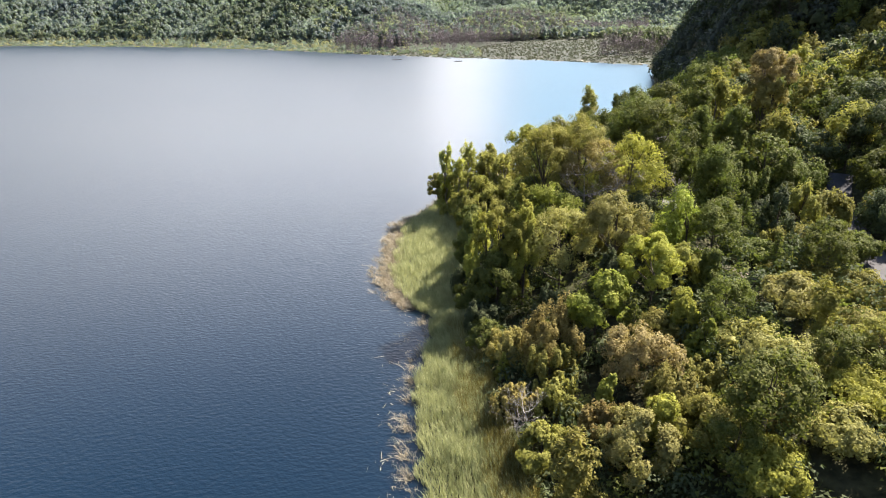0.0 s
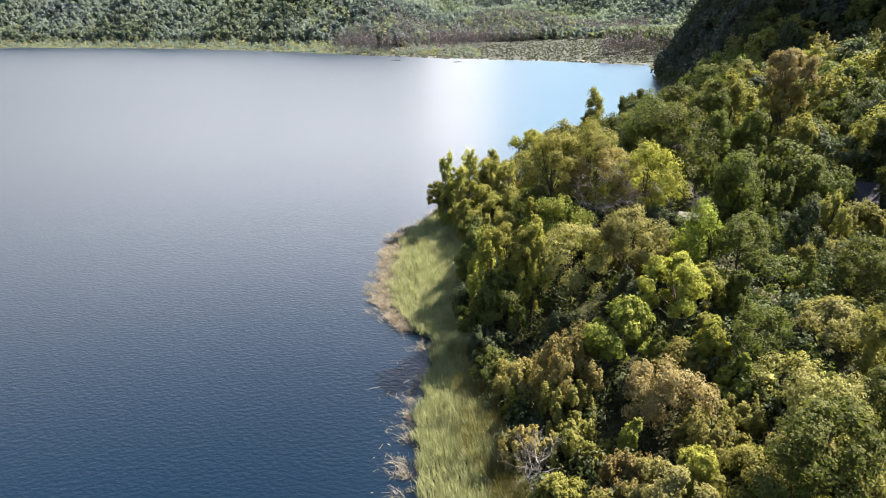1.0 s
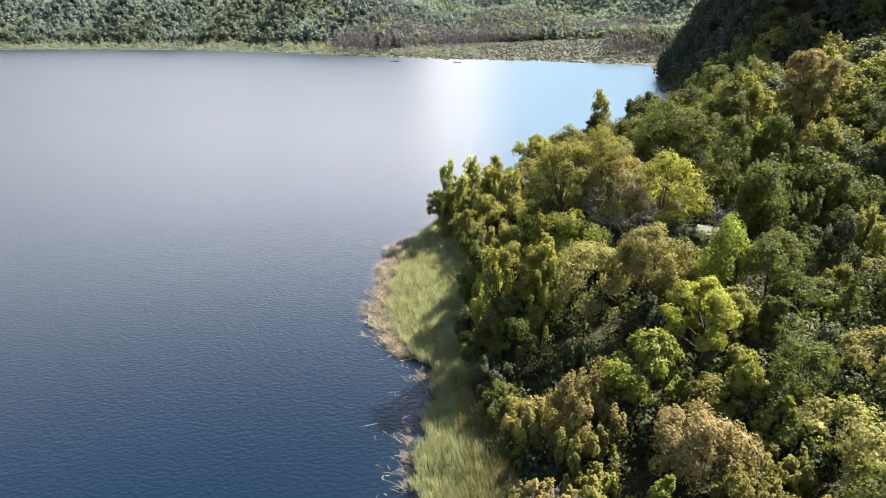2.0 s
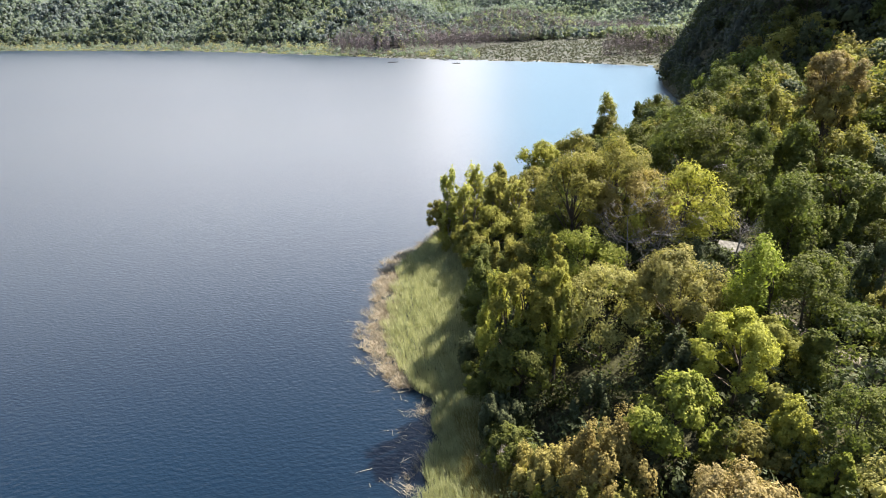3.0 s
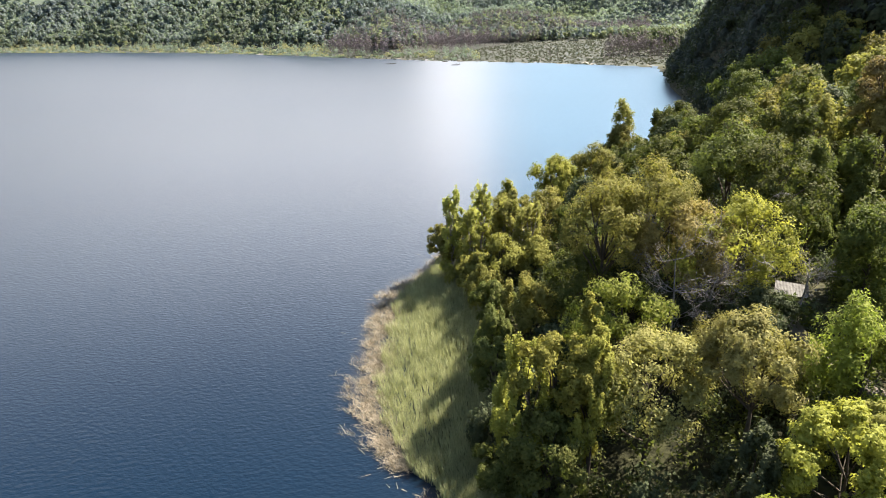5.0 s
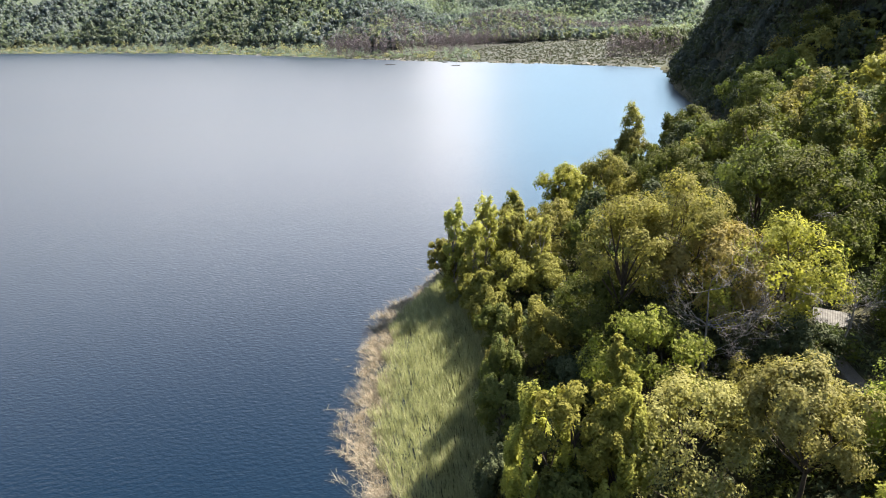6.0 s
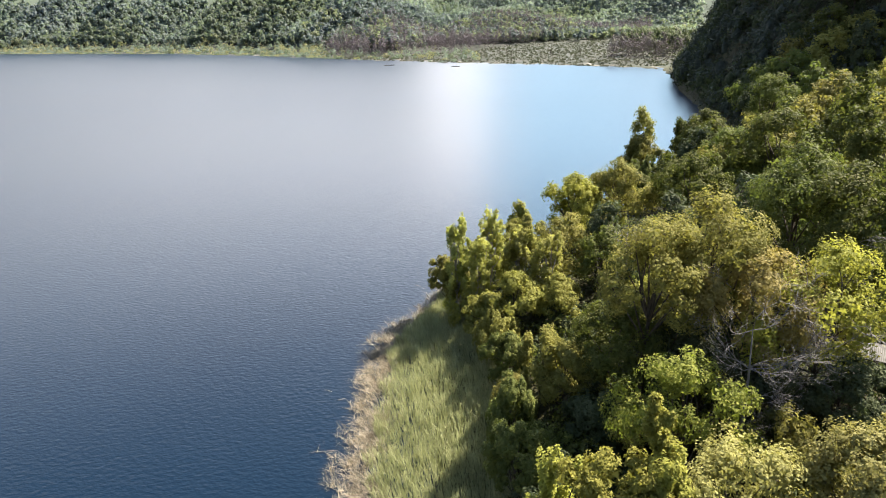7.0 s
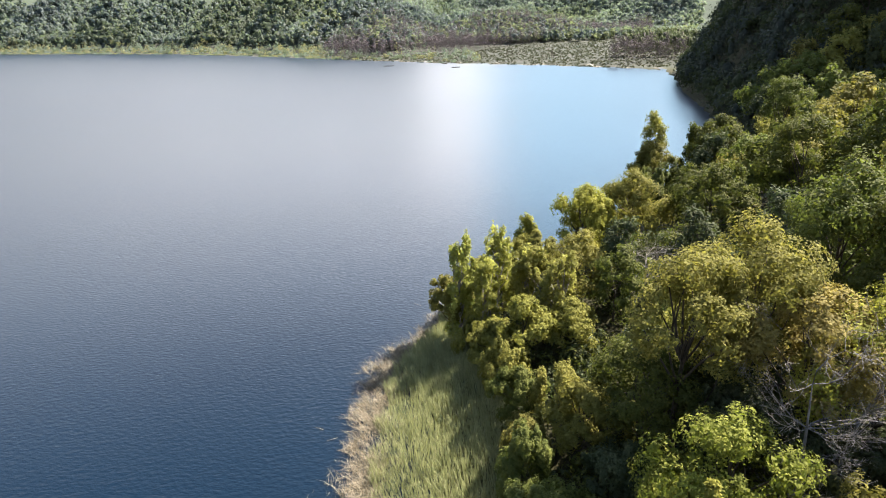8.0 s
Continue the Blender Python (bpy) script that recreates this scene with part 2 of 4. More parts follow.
# ---- shape of the land ----
LAKE = np.array([  # outline of the lake at water level
    (1, 36), (-1.0, 50), (-1.5, 62), (-2.5, 74), (-4, 90), (-5, 104), (-4, 116), (2, 127), (12, 140), (26, 152), (48, 172), (66, 190),
    (84, 230), (95, 280), (112, 350), (136, 440), (144, 480), (117, 512), (85, 534), (-20, 600), (-90, 652), (-280, 805), (-380, 866),
    (-690, 972), (-1100, 900), (-1300, 300), (-900, -500), (-300, -700), (-40, -400), (12, -120), (6, 0), (3, 20)])


def smooth(a, b, v):
    k = np.clip((v - a) / (b - a), 0, 1)
    return k * k * (3 - 2 * k)


def shore_distance(x, y):
    """Metres to the lake's outline; negative over the water."""
    best, inside = np.full(x.shape, 1e9), np.zeros(x.shape, bool)
    for (ax, ay), (bx, by) in zip(LAKE, np.roll(LAKE, -1, axis=0)):
        k = np.clip(((x - ax) * (bx - ax) + (y - ay) * (by - ay)) / ((bx - ax) ** 2 + (by - ay) ** 2), 0, 1)
        best = np.minimum(best, np.hypot(x - ax - k * (bx - ax), y - ay - k * (by - ay)))
        if ay != by:
            inside ^= ((ay > y) != (by > y)) & (x < ax + (y - ay) / (by - ay) * (bx - ax))
    return np.where(inside, -best, best)


def waves(x, y, size, turn=0.0):
    u, v = x * math.cos(turn) + y * math.sin(turn), y * math.cos(turn) - x * math.sin(turn)
    return (np.sin(u / size + 1.3 * np.sin(v / size * 0.7)) + np.sin(v / size * 1.17 + 2.0 + np.sin(u / size * 0.53))) * 0.5


def hill_foot(y):
    """Where the steep hill beyond the bay begins."""
    return np.interp(y, [175, 230, 291, 349, 439, 480, 600, 760, 1800], [72, 86, 101, 112, 140, 162, 210, 276, 700])


def land(x, y):
    """Height of the ground."""
    x, y = np.asarray(x, float), np.asarray(y, float)
    d = shore_distance(x, y)
    up = np.maximum(d, 0)
    near = np.where(up < 34, 0.26 * up, 8.84 + 0.02 * (up - 34)) + 0.65 * np.maximum(up - np.interp(y, [105, 150], [62, 46]), 0)
    inland = np.maximum(x - hill_foot(y), 0)
    right = np.minimum(1.0 * inland + 0.75 * np.maximum(inland - 7, 0), np.interp(y, [200, 310], [55, 220]))
    rough = 1 + 0.42 * waves(x, y, 40, 0.6) + 0.42 * waves(x, y, 95, 0.2)
    plain = np.minimum(0.02 * up, 2.0)
    # spurs and gullies run down the slopes beyond the lake
    along, back = 0.874 * x - 0.486 * y, np.maximum(up - 58, 0)
    spur = np.sin(along / 27 + 1.1 * np.sin(along / 61) + 0.004 * back) + 0.55 * np.sin(along / 13.5 + 1.7)
    far = plain + 0.52 * np.maximum(back - 14 - 12 * waves(x, y, 160, 1.0), 0) + np.minimum(back * 0.3, 26) * spur
    delta = np.minimum(0.012 * up, 7.0) + 0.28 * np.maximum(up - 600, 0) * rough
    delta = delta + 27 * np.exp(-((y - 960 - 0.25 * x) / 75) ** 2) * smooth(-190, -60, x) * (1 - smooth(70, 260, x))     # a low wooded ridge
    w_hill = smooth(185, 265, y) * smooth(-12, 2, x - hill_foot(y))
    w_delta = smooth(-160, -20, x) * smooth(480, 560, y + 0.5 * np.maximum(0, x))
    w_far = smooth(480, 640, y - 0.2 * x)
    w_right = w_hill * (1 - smooth(540, 680, y - 0.5 * (x - 150)))
    h = near
    h = h * (1 - w_far) + far * w_far
    h = h * (1 - w_delta) + delta * w_delta
    h = h * (1 - w_right) + right * w_right
    h = 250 * np.tanh(h / 250)
    h = h + np.minimum(up * 0.05, 0.35) * waves(x, y, 2.6, 0.3)
    return np.where(d < 0, np.maximum(np.where(y < 135, 0.12, 0.9) * d, -5) - 0.05, h + 0.05)


# ---- mesh helpers ----
def mesh_of(name, verts, faces, mat):
    """A mesh from arrays of corners and of equal-sided faces."""
    me = bpy.data.meshes.new(name)
    verts, faces = np.asarray(verts, np.float32), np.asarray(faces, np.int32)
    n, k = faces.shape
    me.vertices.add(len(verts))
    me.vertices.foreach_set("co", verts.ravel())
    me.loops.add(n * k)
    me.loops.foreach_set("vertex_index", faces.ravel())
    me.polygons.add(n)
    me.polygons.foreach_set("loop_start", np.arange(0, n * k, k, dtype=np.int32))
    me.update(calc_edges=True)
    me.materials.append(mat)
    return me


def part(name, me, parent, label=""):
    ob = new(name, me)
    ob.parent = parent
    return tagged(ob, label)


def unit(v):
    return v / np.maximum(np.linalg.norm(v, axis=-1, keepdims=True), 1e-9)


def leaf_cards(rng, centres, normals, size, slim=0.6, droop=0.0, loose=0.38):
    """Pointed leaf sprays, a triangle each."""
    n = len(centres)
    nrm = unit(unit(normals) + rng.normal(0, loose, (n, 3)))
    along = unit(np.cross(nrm, rng.normal(0, 1, (n, 3))) + np.array([0, 0, -droop]))
    side = unit(np.cross(nrm, along))
    s = (size * rng.uniform(0.65, 1.3, n))[:, None]
    w = s * slim * rng.uniform(0.75, 1.2, (n, 1))
    a = centres - along * s * 0.4
    skew = along * s * rng.uniform(-0.2, 0.2, (n, 1))
    v = np.stack([a + side * w * 0.6 + skew, a - side * w * 0.6, centres + along * s * 0.6 - nrm * s * 0.1], 1).reshape(-1, 3)
    return v, np.arange(n * 3).reshape(-1, 3)


def tube(points, radii, sides=6):
    """A tapered tube along points."""
    p = np.asarray(points, float)
    way = unit(np.gradient(p, axis=0))
    ref = np.where(np.abs(way[:, 2:3]) > 0.9, np.array([[1.0, 0, 0]]), np.array([[0, 0, 1.0]]))
    u = unit(np.cross(way, ref))
    w = np.cross(way, u)
    ang = np.arange(sides) / sides * 2 * math.pi
    ring = np.cos(ang)[None, :, None] * u[:, None] + np.sin(ang)[None, :, None] * w[:, None]
    v = (p[:, None] + ring * np.asarray(radii)[:, None, None]).reshape(-1, 3)
    f = []
    for i in range(len(p) - 1):
        for j in range(sides):
            k = (j + 1) % sides
            f.append((i * sides + j, i * sides + k, (i + 1) * sides + k, (i + 1) * sides + j))
    return v, np.array(f)


def join(pieces):
    vs, fs, n = [], [], 0
    for v, f in pieces:
        vs.append(v)
        fs.append(np.asarray(f) + n)
        n += len(v)
    return np.concatenate(vs), np.concatenate(fs)


# ---- trees ----
def crown_balls(rng, centres, wide, tall):
    """Closed, lumpy crown bodies, each turned and dented its own way."""
    bm = bmesh.new()
    bmesh.ops.create_icosphere(bm, subdivisions=1, radius=1.0)
    bm.verts.ensure_lookup_table()
    bmesh.ops.delete(bm, geom=[f for f in bm.faces if f.calc_center_median().z < -0.45], context="FACES")
    bm.verts.index_update()
    ball = np.array([v.co[:] for v in bm.verts])
    face = np.array([[v.index for v in f.verts] for f in bm.faces])
    bm.free()
    n = len(centres)
    dent = rng.uniform(0.62, 1.15, (n, len(ball), 1))
    turn = rng.uniform(0, 6.28, n)
    c, s = np.cos(turn)[:, None], np.sin(turn)[:, None]
    x, y = ball[None, :, 0] * c - ball[None, :, 1] * s, ball[None, :, 0] * s + ball[None, :, 1] * c
    v = np.stack([x, y, np.broadcast_to(ball[None, :, 2], x.shape)], 2) * dent
    v = v * np.stack([wide, wide, tall], 1)[:, None] + centres[:, None]
    return v.reshape(-1, 3), (face[None] + np.arange(n)[:, None, None] * len(ball)).reshape(-1, 3)


def bent(rng, start, end, bow, n=5):
    t = np.linspace(0, 1, n)[:, None]
    mid = rng.normal(0, bow, 3)
    return start + (end - start) * t + np.sin(t * math.pi) * mid


def crown_lobes(rng, kind, height, radius, bottom):
    """The boughs of a crown: centres, radii and how much taller than wide each one is."""
    span = height - bottom
    if kind == "cone":
        k = np.repeat(np.linspace(0, 0.97, 12), 5)
        m = len(k)
        ang = rng.uniform(0, 2 * math.pi, m)
        reach = radius * (1.02 - k) * rng.uniform(0.4, 0.95, m)
        r, z, tall = 0.10 * radius + 0.26 * radius * (1 - k), bottom + span * k, np.full(m, 0.8)
    elif kind in ("column", "weep"):
        m = 22 if kind == "column" else 64
        k = np.linspace(0, 0.93, m) + rng.normal(0, 0.03, m)
        ang = rng.uniform(0, 2 * math.pi, m)
        reach = radius * rng.uniform(0.15, 0.72, m) * (1.1 - 0.45 * k)
        r, z, tall = radius * rng.uniform(0.26, 0.46, m) * (1.0 if kind == "column" else 0.55), bottom + span * np.clip(k, 0, 0.95), rng.uniform(1.2, 2.0, m)
    elif kind == "plume":
        m = 22
        ang = rng.uniform(0, 2 * math.pi, m)
        q = np.sqrt(rng.uniform(0.0, 1, m))
        reach = radius * 0.92 * q
        r, tall = radius * rng.uniform(0.16, 0.27, m), rng.uniform(1.8, 3.2, m)
        z = bottom + span * (0.80 - 0.45 * q ** 1.6 - 0.22 * rng.uniform(0, 1, m))
    else:
        m = 34 if kind == "dome" else 24
        ang = np.arange(m) * 2.4 + rng.normal(0, 0.35, m)
        lift = np.linspace(-0.55, 0.98, m)[rng.permutation(m)] + rng.normal(0, 0.05, m)
        lift = np.clip(lift, -0.7, 1)
        lop = 1 + 0.22 * np.sin(ang * 2 + rng.uniform(0, 6)) + 0.14 * np.sin(ang * 3 + rng.uniform(0, 6))
        r = radius * rng.uniform(0.2, 0.38, m)
        flat = np.sqrt(np.clip(1 - lift ** 2, 0.0, 1))
        reach = np.maximum(radius * flat * lop - r * 0.6, 0) * rng.uniform(0.8, 1.08, m)
        z = bottom + span * 0.42 + (span * 0.56 - r * 0.6) * lift * rng.uniform(0.82, 1.05, m)
        tall = rng.uniform(0.75, 1.15, m)
    return np.stack([np.cos(ang) * reach, np.sin(ang) * reach, z], 1), r, tall


def twig_spray(rng, start, way, length, girth, depth):
    """Bare branches that fork and fork again."""
    out = []
    end = start + way * length
    path = bent(rng, start, end, 0.10 * length, 4)
    out.append(tube(path, np.linspace(girth, girth * 0.45, 4), 3))
    if depth:
        for _ in range(4 if depth > 1 else 3):
            at = path[rng.integers(1, 4)]
            out += twig_spray(rng, at, unit(way + rng.normal(0, 0.55, 3) + np.array([0, 0, 0.08])), length * rng.uniform(0.5, 0.75), girth * 0.5, depth - 1)
    return out


def build_tree(rng, kind, height, radius, hue, leaf=0.30, density=1.0, open_base=0.12, bark_mat=None, most=4400, bare=0, simple=False, fine=1.0):
    """A tree with its foot at the origin: an Empty over trunk and crown. bare: how many leafless boughs show."""
    root = new("tree")
    bottom = height * open_base if kind not in ("dome", "open") else max(height * open_base, height - 2.1 * radius)
    c, r, tall = crown_lobes(rng, kind, height, radius, bottom)
    # sprigs over each bough, leaves on each sprig
    per = {"cone": 6, "column": 16, "plume": 14, "open": 18, "weep": 8}.get(kind, 18)
    m = len(c) * per
    who = np.repeat(np.arange(len(c)), per)
    out = unit(c[who] * np.array([1, 1, 0]) + np.array([0, 0, 1e-3]))
    way = unit(rng.normal(0, 1, (m, 3)) + out * 0.6 + np.array([0, 0, 0.45]))
    stretch = np.stack([np.ones(m), np.ones(m), tall[who]], 1)
    sprig = c[who] + way * (r[who] * rng.uniform(0.72, 1.0, m))[:, None] * stretch
    sr = r[who] * rng.uniform(0.24, 0.42, m)
    area = sr ** 2
    leaf *= 0.78 * fine
    n = int(np.clip(density * 40 * area.sum() / (leaf * leaf), 1200, most * 2))
    pick = rng.choice(m, n, p=area / area.sum())
    go = unit(rng.normal(0, 1, (n, 3)) + way[pick] * 0.5)
    long = stretch[pick] * (1.25 if kind in ("plume", "column") else 1.0)
    place = sprig[pick] + go * (sr[pick] * rng.uniform(0.45, 1.15, n) ** 0.7)[:, None] * np.where(long > 1.3, long * 0.8, 1.0)
    if kind in ("column", "weep"):
        place[:, 2] -= np.abs(rng.normal(0, 0.35, n)) * sr[pick]
    lift = height / np.percentile(place[:, 2], 99.6)
    place[:, 2] *= lift
    c, sprig = c * np.array([1, 1, lift]), sprig * np.array([1, 1, lift])
    heart = np.array([0, 0, bottom * 0.4 + height * 0.5])
    face = go * 0.45 + way[pick] * 0.6 + unit(place - heart) * 0.4 + np.array([0, 0, 0.25])
    v, f = leaf_cards(rng, place, face, leaf, 0.78, 0.3 if kind in ("column", "cone", "weep") else 0.0, 0.3)
    # the inside of each bough: larger leaves, or a closed body in the wood's far trees
    if leaf > 0.33:
        v2, f2 = crown_balls(rng, c, r * 0.52, r * 0.52 * np.minimum(tall, 1.7))
    else:
        k = n // 6
        deep = rng.choice(len(c), k, p=r ** 2 / (r ** 2).sum())
        inward = unit(rng.normal(0, 1, (k, 3)) + np.array([0, 0, 0.3]))
        inside = c[deep] + inward * (r[deep] * rng.uniform(0.35, 0.7, k))[:, None] * np.stack([np.ones(k), np.ones(k), tall[deep]], 1)
        v2, f2 = leaf_cards(rng, inside, inward, leaf * 2.1, 0.85)
    v, f = np.concatenate([v, v2]), np.concatenate([f, f2 + len(v)])
    # wood
    foot = np.array([0, 0, -0.8])
    top = np.array([rng.normal(0, 0.06 * radius), rng.normal(0, 0.06 * radius), height * (0.95 if kind == "cone" else 0.74)])
    girth = 0.014 * height + 0.04
    stem = bent(rng, foot, top, 0.03 * height, 8)
    wood = [tube(stem, np.linspace(girth, girth * 0.22, 8), 6)]
    for i in range(0, len(c), 4 if kind == "cone" else 3 if simple else 2):
        level = int(np.clip(round(7 * (c[i, 2] * 0.6) / max(top[2], 1)), 1, 6))
        wood.append(tube(bent(rng, stem[level], c[i], 0.10 * radius, 5), np.linspace(girth * 0.38, girth * 0.10, 5), 4))
        for j in range(i * per, 0 if simple else i * per + per, 9):
            wood.append(tube(bent(rng, c[i], sprig[j], 0.05 * radius, 3), np.linspace(girth * 0.10, 0.012, 3), 3))
    part("trunk", mesh_of("trunk", *join(wood), bark_mat or BARK), root)
    part("crown", mesh_of("crown", v, f, LEAF[hue]), root)
    for i in range(bare):
        ang = rng.uniform(0, 2 * math.pi) if i % 3 == 0 else rng.uniform(-2.6, -0.5)
        way = unit(np.array([math.cos(ang), math.sin(ang), rng.uniform(-0.1, 0.7)]))
        start = np.array([0, 0, height * rng.uniform(0.35, 0.8)]) + way * radius * 0.7
        part("bare_bough", mesh_of("bare_bough", *join(twig_spray(rng, start, way, radius * rng.uniform(0.32, 0.5), 0.045, 3)), DEAD), root, "bare grey forked bough")
    return root


def bare_tree(x, y, top, radius, seed_no, label, mat=None, boughs=12):
    """A leafless tree or bush, all fine grey branches."""
    rng = np.random.default_rng(seed_no)
    z = float(land(x, y))
    h = top - z
    root = new("bare_tree")
    stem = bent(rng, np.array([0, 0, -0.5]), np.array([rng.normal(0, 0.3), rng.normal(0, 0.3), h * 0.7]), 0.05 * h, 6)
    part("trunk", mesh_of("trunk", *tube(stem, np.linspace(0.03 + 0.012 * h, 0.03, 6), 6), mat or DEAD), root)
    for i in range(boughs):
        ang = i * 2.4 + rng.normal(0, 0.3)
        way = unit(np.array([math.cos(ang), math.sin(ang), rng.uniform(0.15, 1.3)]))
        part("bough", mesh_of("bough", *join(twig_spray(rng, stem[rng.integers(2, 6)], way, radius * rng.uniform(0.55, 0.8), 0.04, 3)), mat or DEAD), root)
    root.matrix_basis = pose(x, y, z)
    return tagged(root, label, "bare tree")


HUE_WORDS = {"olive": "olive-green", "bright": "bright green", "yellow": "yellow-green", "dark": "dark green", "mid": "green",
             "pale": "pale olive", "brown": "brownish-green", "rust": "rust-brown", "birch": "pale yellow-green"}
KIND_WORDS = {"dome": "broadleaf tree with a dense rounded crown", "open": "broadleaf tree with a loose crown",
              "column": "slender tree with a hanging crown", "cone": "conical tree with a pointed top",
              "plume": "bushy tree with upright feathery shoots", "weep": "birch-like tree with drooping leaves"}
seed = [100]


def name_tree(t, kind, hue, where="by the lake"):
    return tagged(t, HUE_WORDS[hue] + " " + KIND_WORDS[kind] + " " + where, "tree", "trees of the lakeside forest")


def tree(kind, x, y, top, radius, hue, leaf=0.30, density=1.0, open_base=0.12, bark_mat=None, most=4400, bare=0):
    seed[0] += 1
    z = float(land(x, y))
    t = build_tree(np.random.default_rng(seed[0]), kind, top - z, radius, hue, leaf, density, open_base, bark_mat, max(most, 5600) if y < 96 else most, bare, False, 0.78 if y < 96 else 0.88)
    t.matrix_basis = pose(x, y, z)
    return name_tree(t, kind, hue)


# ---- ground and lake ----
def warped(lo, hi, mid, n, fine):
    """Steps that are fine round mid and wide far out."""
    s = np.linspace(-1, 1, n)
    g = np.sinh(s * fine) / math.sinh(fine)
    return np.where(g < 0, mid + g * (mid - lo), mid + g * (hi - mid))


def sheet(name, xs, ys, height, mat):
    gx, gy = np.meshgrid(xs, ys)
    v = np.stack([gx.ravel(), gy.ravel(), height(gx.ravel(), gy.ravel())], 1)
    nx, ny = len(xs), len(ys)
    i = (np.arange(ny - 1)[:, None] * nx + np.arange(nx - 1)[None]).ravel()
    ob = new(name, mesh_of(name, v, np.stack([i, i + 1, i + nx + 1, i + nx], 1), mat))
    ob.data.polygons.foreach_set("use_smooth", np.ones(len(i), bool))
    return ob


ground = sheet("ground", warped(-4500, 4500, 25, 250, 5.0), warped(-4200, 4700, 110, 250, 4.6), land, GROUND)
tagged(ground, "forested hills, marsh and lake bed under the trees", "ground", kind="structure")
lake = sheet("water", np.linspace(-1600, 260, 3), np.linspace(-900, 1100, 3), lambda x, y: x * 0, WATER)
tagged(lake, "dark blue lake water with small wind ripples", "lake", kind="structure")


# ---- reeds along the shore ----
def reed_edge(y):
    """How far out into the lake the reeds stand, and where the trees begin."""
    out = np.interp(y, [8, 38, 47, 57, 63.5, 68, 72, 77, 84, 95, 104, 108, 113, 119, 123], [-3.4, -4.3, -5.4, -5.4, -4.5, -5.2, -8.0, -10.8, -11.6, -11.7, -11.0, -9.3, -5.8, -3.8, -3.0])
    inner = np.interp(y, [8, 36, 46, 56, 67, 75, 96, 103, 110, 115, 123], [7.5, 5.6, 3.8, 2.2, 1.5, 1.8, 2.2, 0.0, -1.6, -2.5, -2.0])
    return out, inner


def blades(rng, x, y, z, tall, lean, width, spread=0.14):
    n = len(x)
    ang = rng.uniform(0, math.pi, n)
    wide = np.stack([np.cos(ang), np.sin(ang), 0 * ang], 1) * (width * rng.uniform(0.7, 1.3, n))[:, None]
    base = np.stack([x, y, z], 1)
    tip = base + np.stack([rng.normal(lean[0], spread, n), rng.normal(lean[1], spread, n), np.ones(n)], 1) * tall[:, None]
    mid = base + (tip - base) * np.array([0.4, 0.4, 0.58])
    v = np.stack([base - wide, base + wide, mid + wide * 0.8, mid - wide * 0.8, tip], 1).reshape(-1, 3)
    k = np.arange(n)[:, None] * 5
    return v, np.concatenate([k + np.array([[0, 1, 2]]), k + np.array([[0, 2, 3]]), k + np.array([[3, 2, 4]])])


def reeds():
    rng = np.random.default_rng(7)
    n = 96000
    y = rng.uniform(-14, 123, n)
    out, inner = reed_edge(y)
    x = out + 2.1 + (inner - out - 1.1) * rng.uniform(0, 1, n) + 0.7 * waves(y * 1.0, y * 0.7, 0.8)
    z = np.maximum(land(x, y), -0.4)
    tall = rng.uniform(1.2, 2.0, n) * (1 + 0.2 * waves(x, y, 1.1) + 0.12 * waves(x, y, 0.35, 0.5))
    ob = new("reed_bed", mesh_of("reed_bed", *blades(rng, x, y, z, tall, (-0.12, -0.08), 0.023), REED))
    tagged(ob, "bed of tall pale green reeds standing in shallow water", "reeds", kind="stuff")
    # brown sedge between the reeds and the bank
    n = 15000
    y = rng.uniform(30, 64, n)
    inner = reed_edge(y)[1]
    x = inner + 1.2 - 4.6 * rng.uniform(0, 1, n) ** 1.4 * (0.7 + 0.3 * waves(y, y * 0.5, 2.4))
    ob = new("sedge", mesh_of("sedge", *blades(rng, x, y, np.maximum(land(x, y), -0.3), rng.uniform(1.3, 2.0, n), (-0.1, -0.1), 0.024, 0.22), SEDGE))
    tagged(ob, "olive-brown sedge along the bank behind the reeds", "sedge", kind="stuff")
    # bent and broken stalks in ragged tufts at the outer edge
    m, n = 1900, 24000
    ty = rng.uniform(30, 122, m)
    loose = np.interp(ty, [30, 68, 76, 116, 122], [0.4, 0.4, 1.2, 1.2, 0.5])     # ragged and wide only round the point
    tx = reed_edge(ty)[0] + 0.9 + loose * (0.5 + rng.normal(0, 0.85, m) + 0.6 * waves(ty, ty * 0.3, 0.7))
    keep = (ty > 70) | (rng.uniform(0, 1, m) < 0.07)
    tx, ty = tx[keep], ty[keep]
    m = len(tx)
    who = rng.integers(0, m, n)
    x, y = tx[who] + rng.normal(0, 0.26, n), ty[who] + rng.normal(0, 0.26, n)
    ob = new("reed_fringe", mesh_of("reed_fringe", *blades(rng, x, y, x * 0 - 0.1, rng.uniform(0.25, 0.85, n), (-0.4, -0.2), 0.019, 0.75), REED_DRY))
    tagged(ob, "straw-brown bent reeds along the water's edge", "reeds", kind="stuff")
    # single stalks lying on the water further out
    n = 260
    y = rng.uniform(36, 121, n)
    x = reed_edge(y)[0] - np.abs(rng.normal(0.2, 1.1, n))
    ob = new("floating_reeds", mesh_of("floating_reeds", *blades(rng, x, y, x * 0 + 0.01, rng.uniform(0.06, 0.16, n), (0, 0), 0.03, 5.0), REED_DRY))
    tagged(ob, "loose pale reed stalks floating off the reed bed", "reeds", kind="stuff")


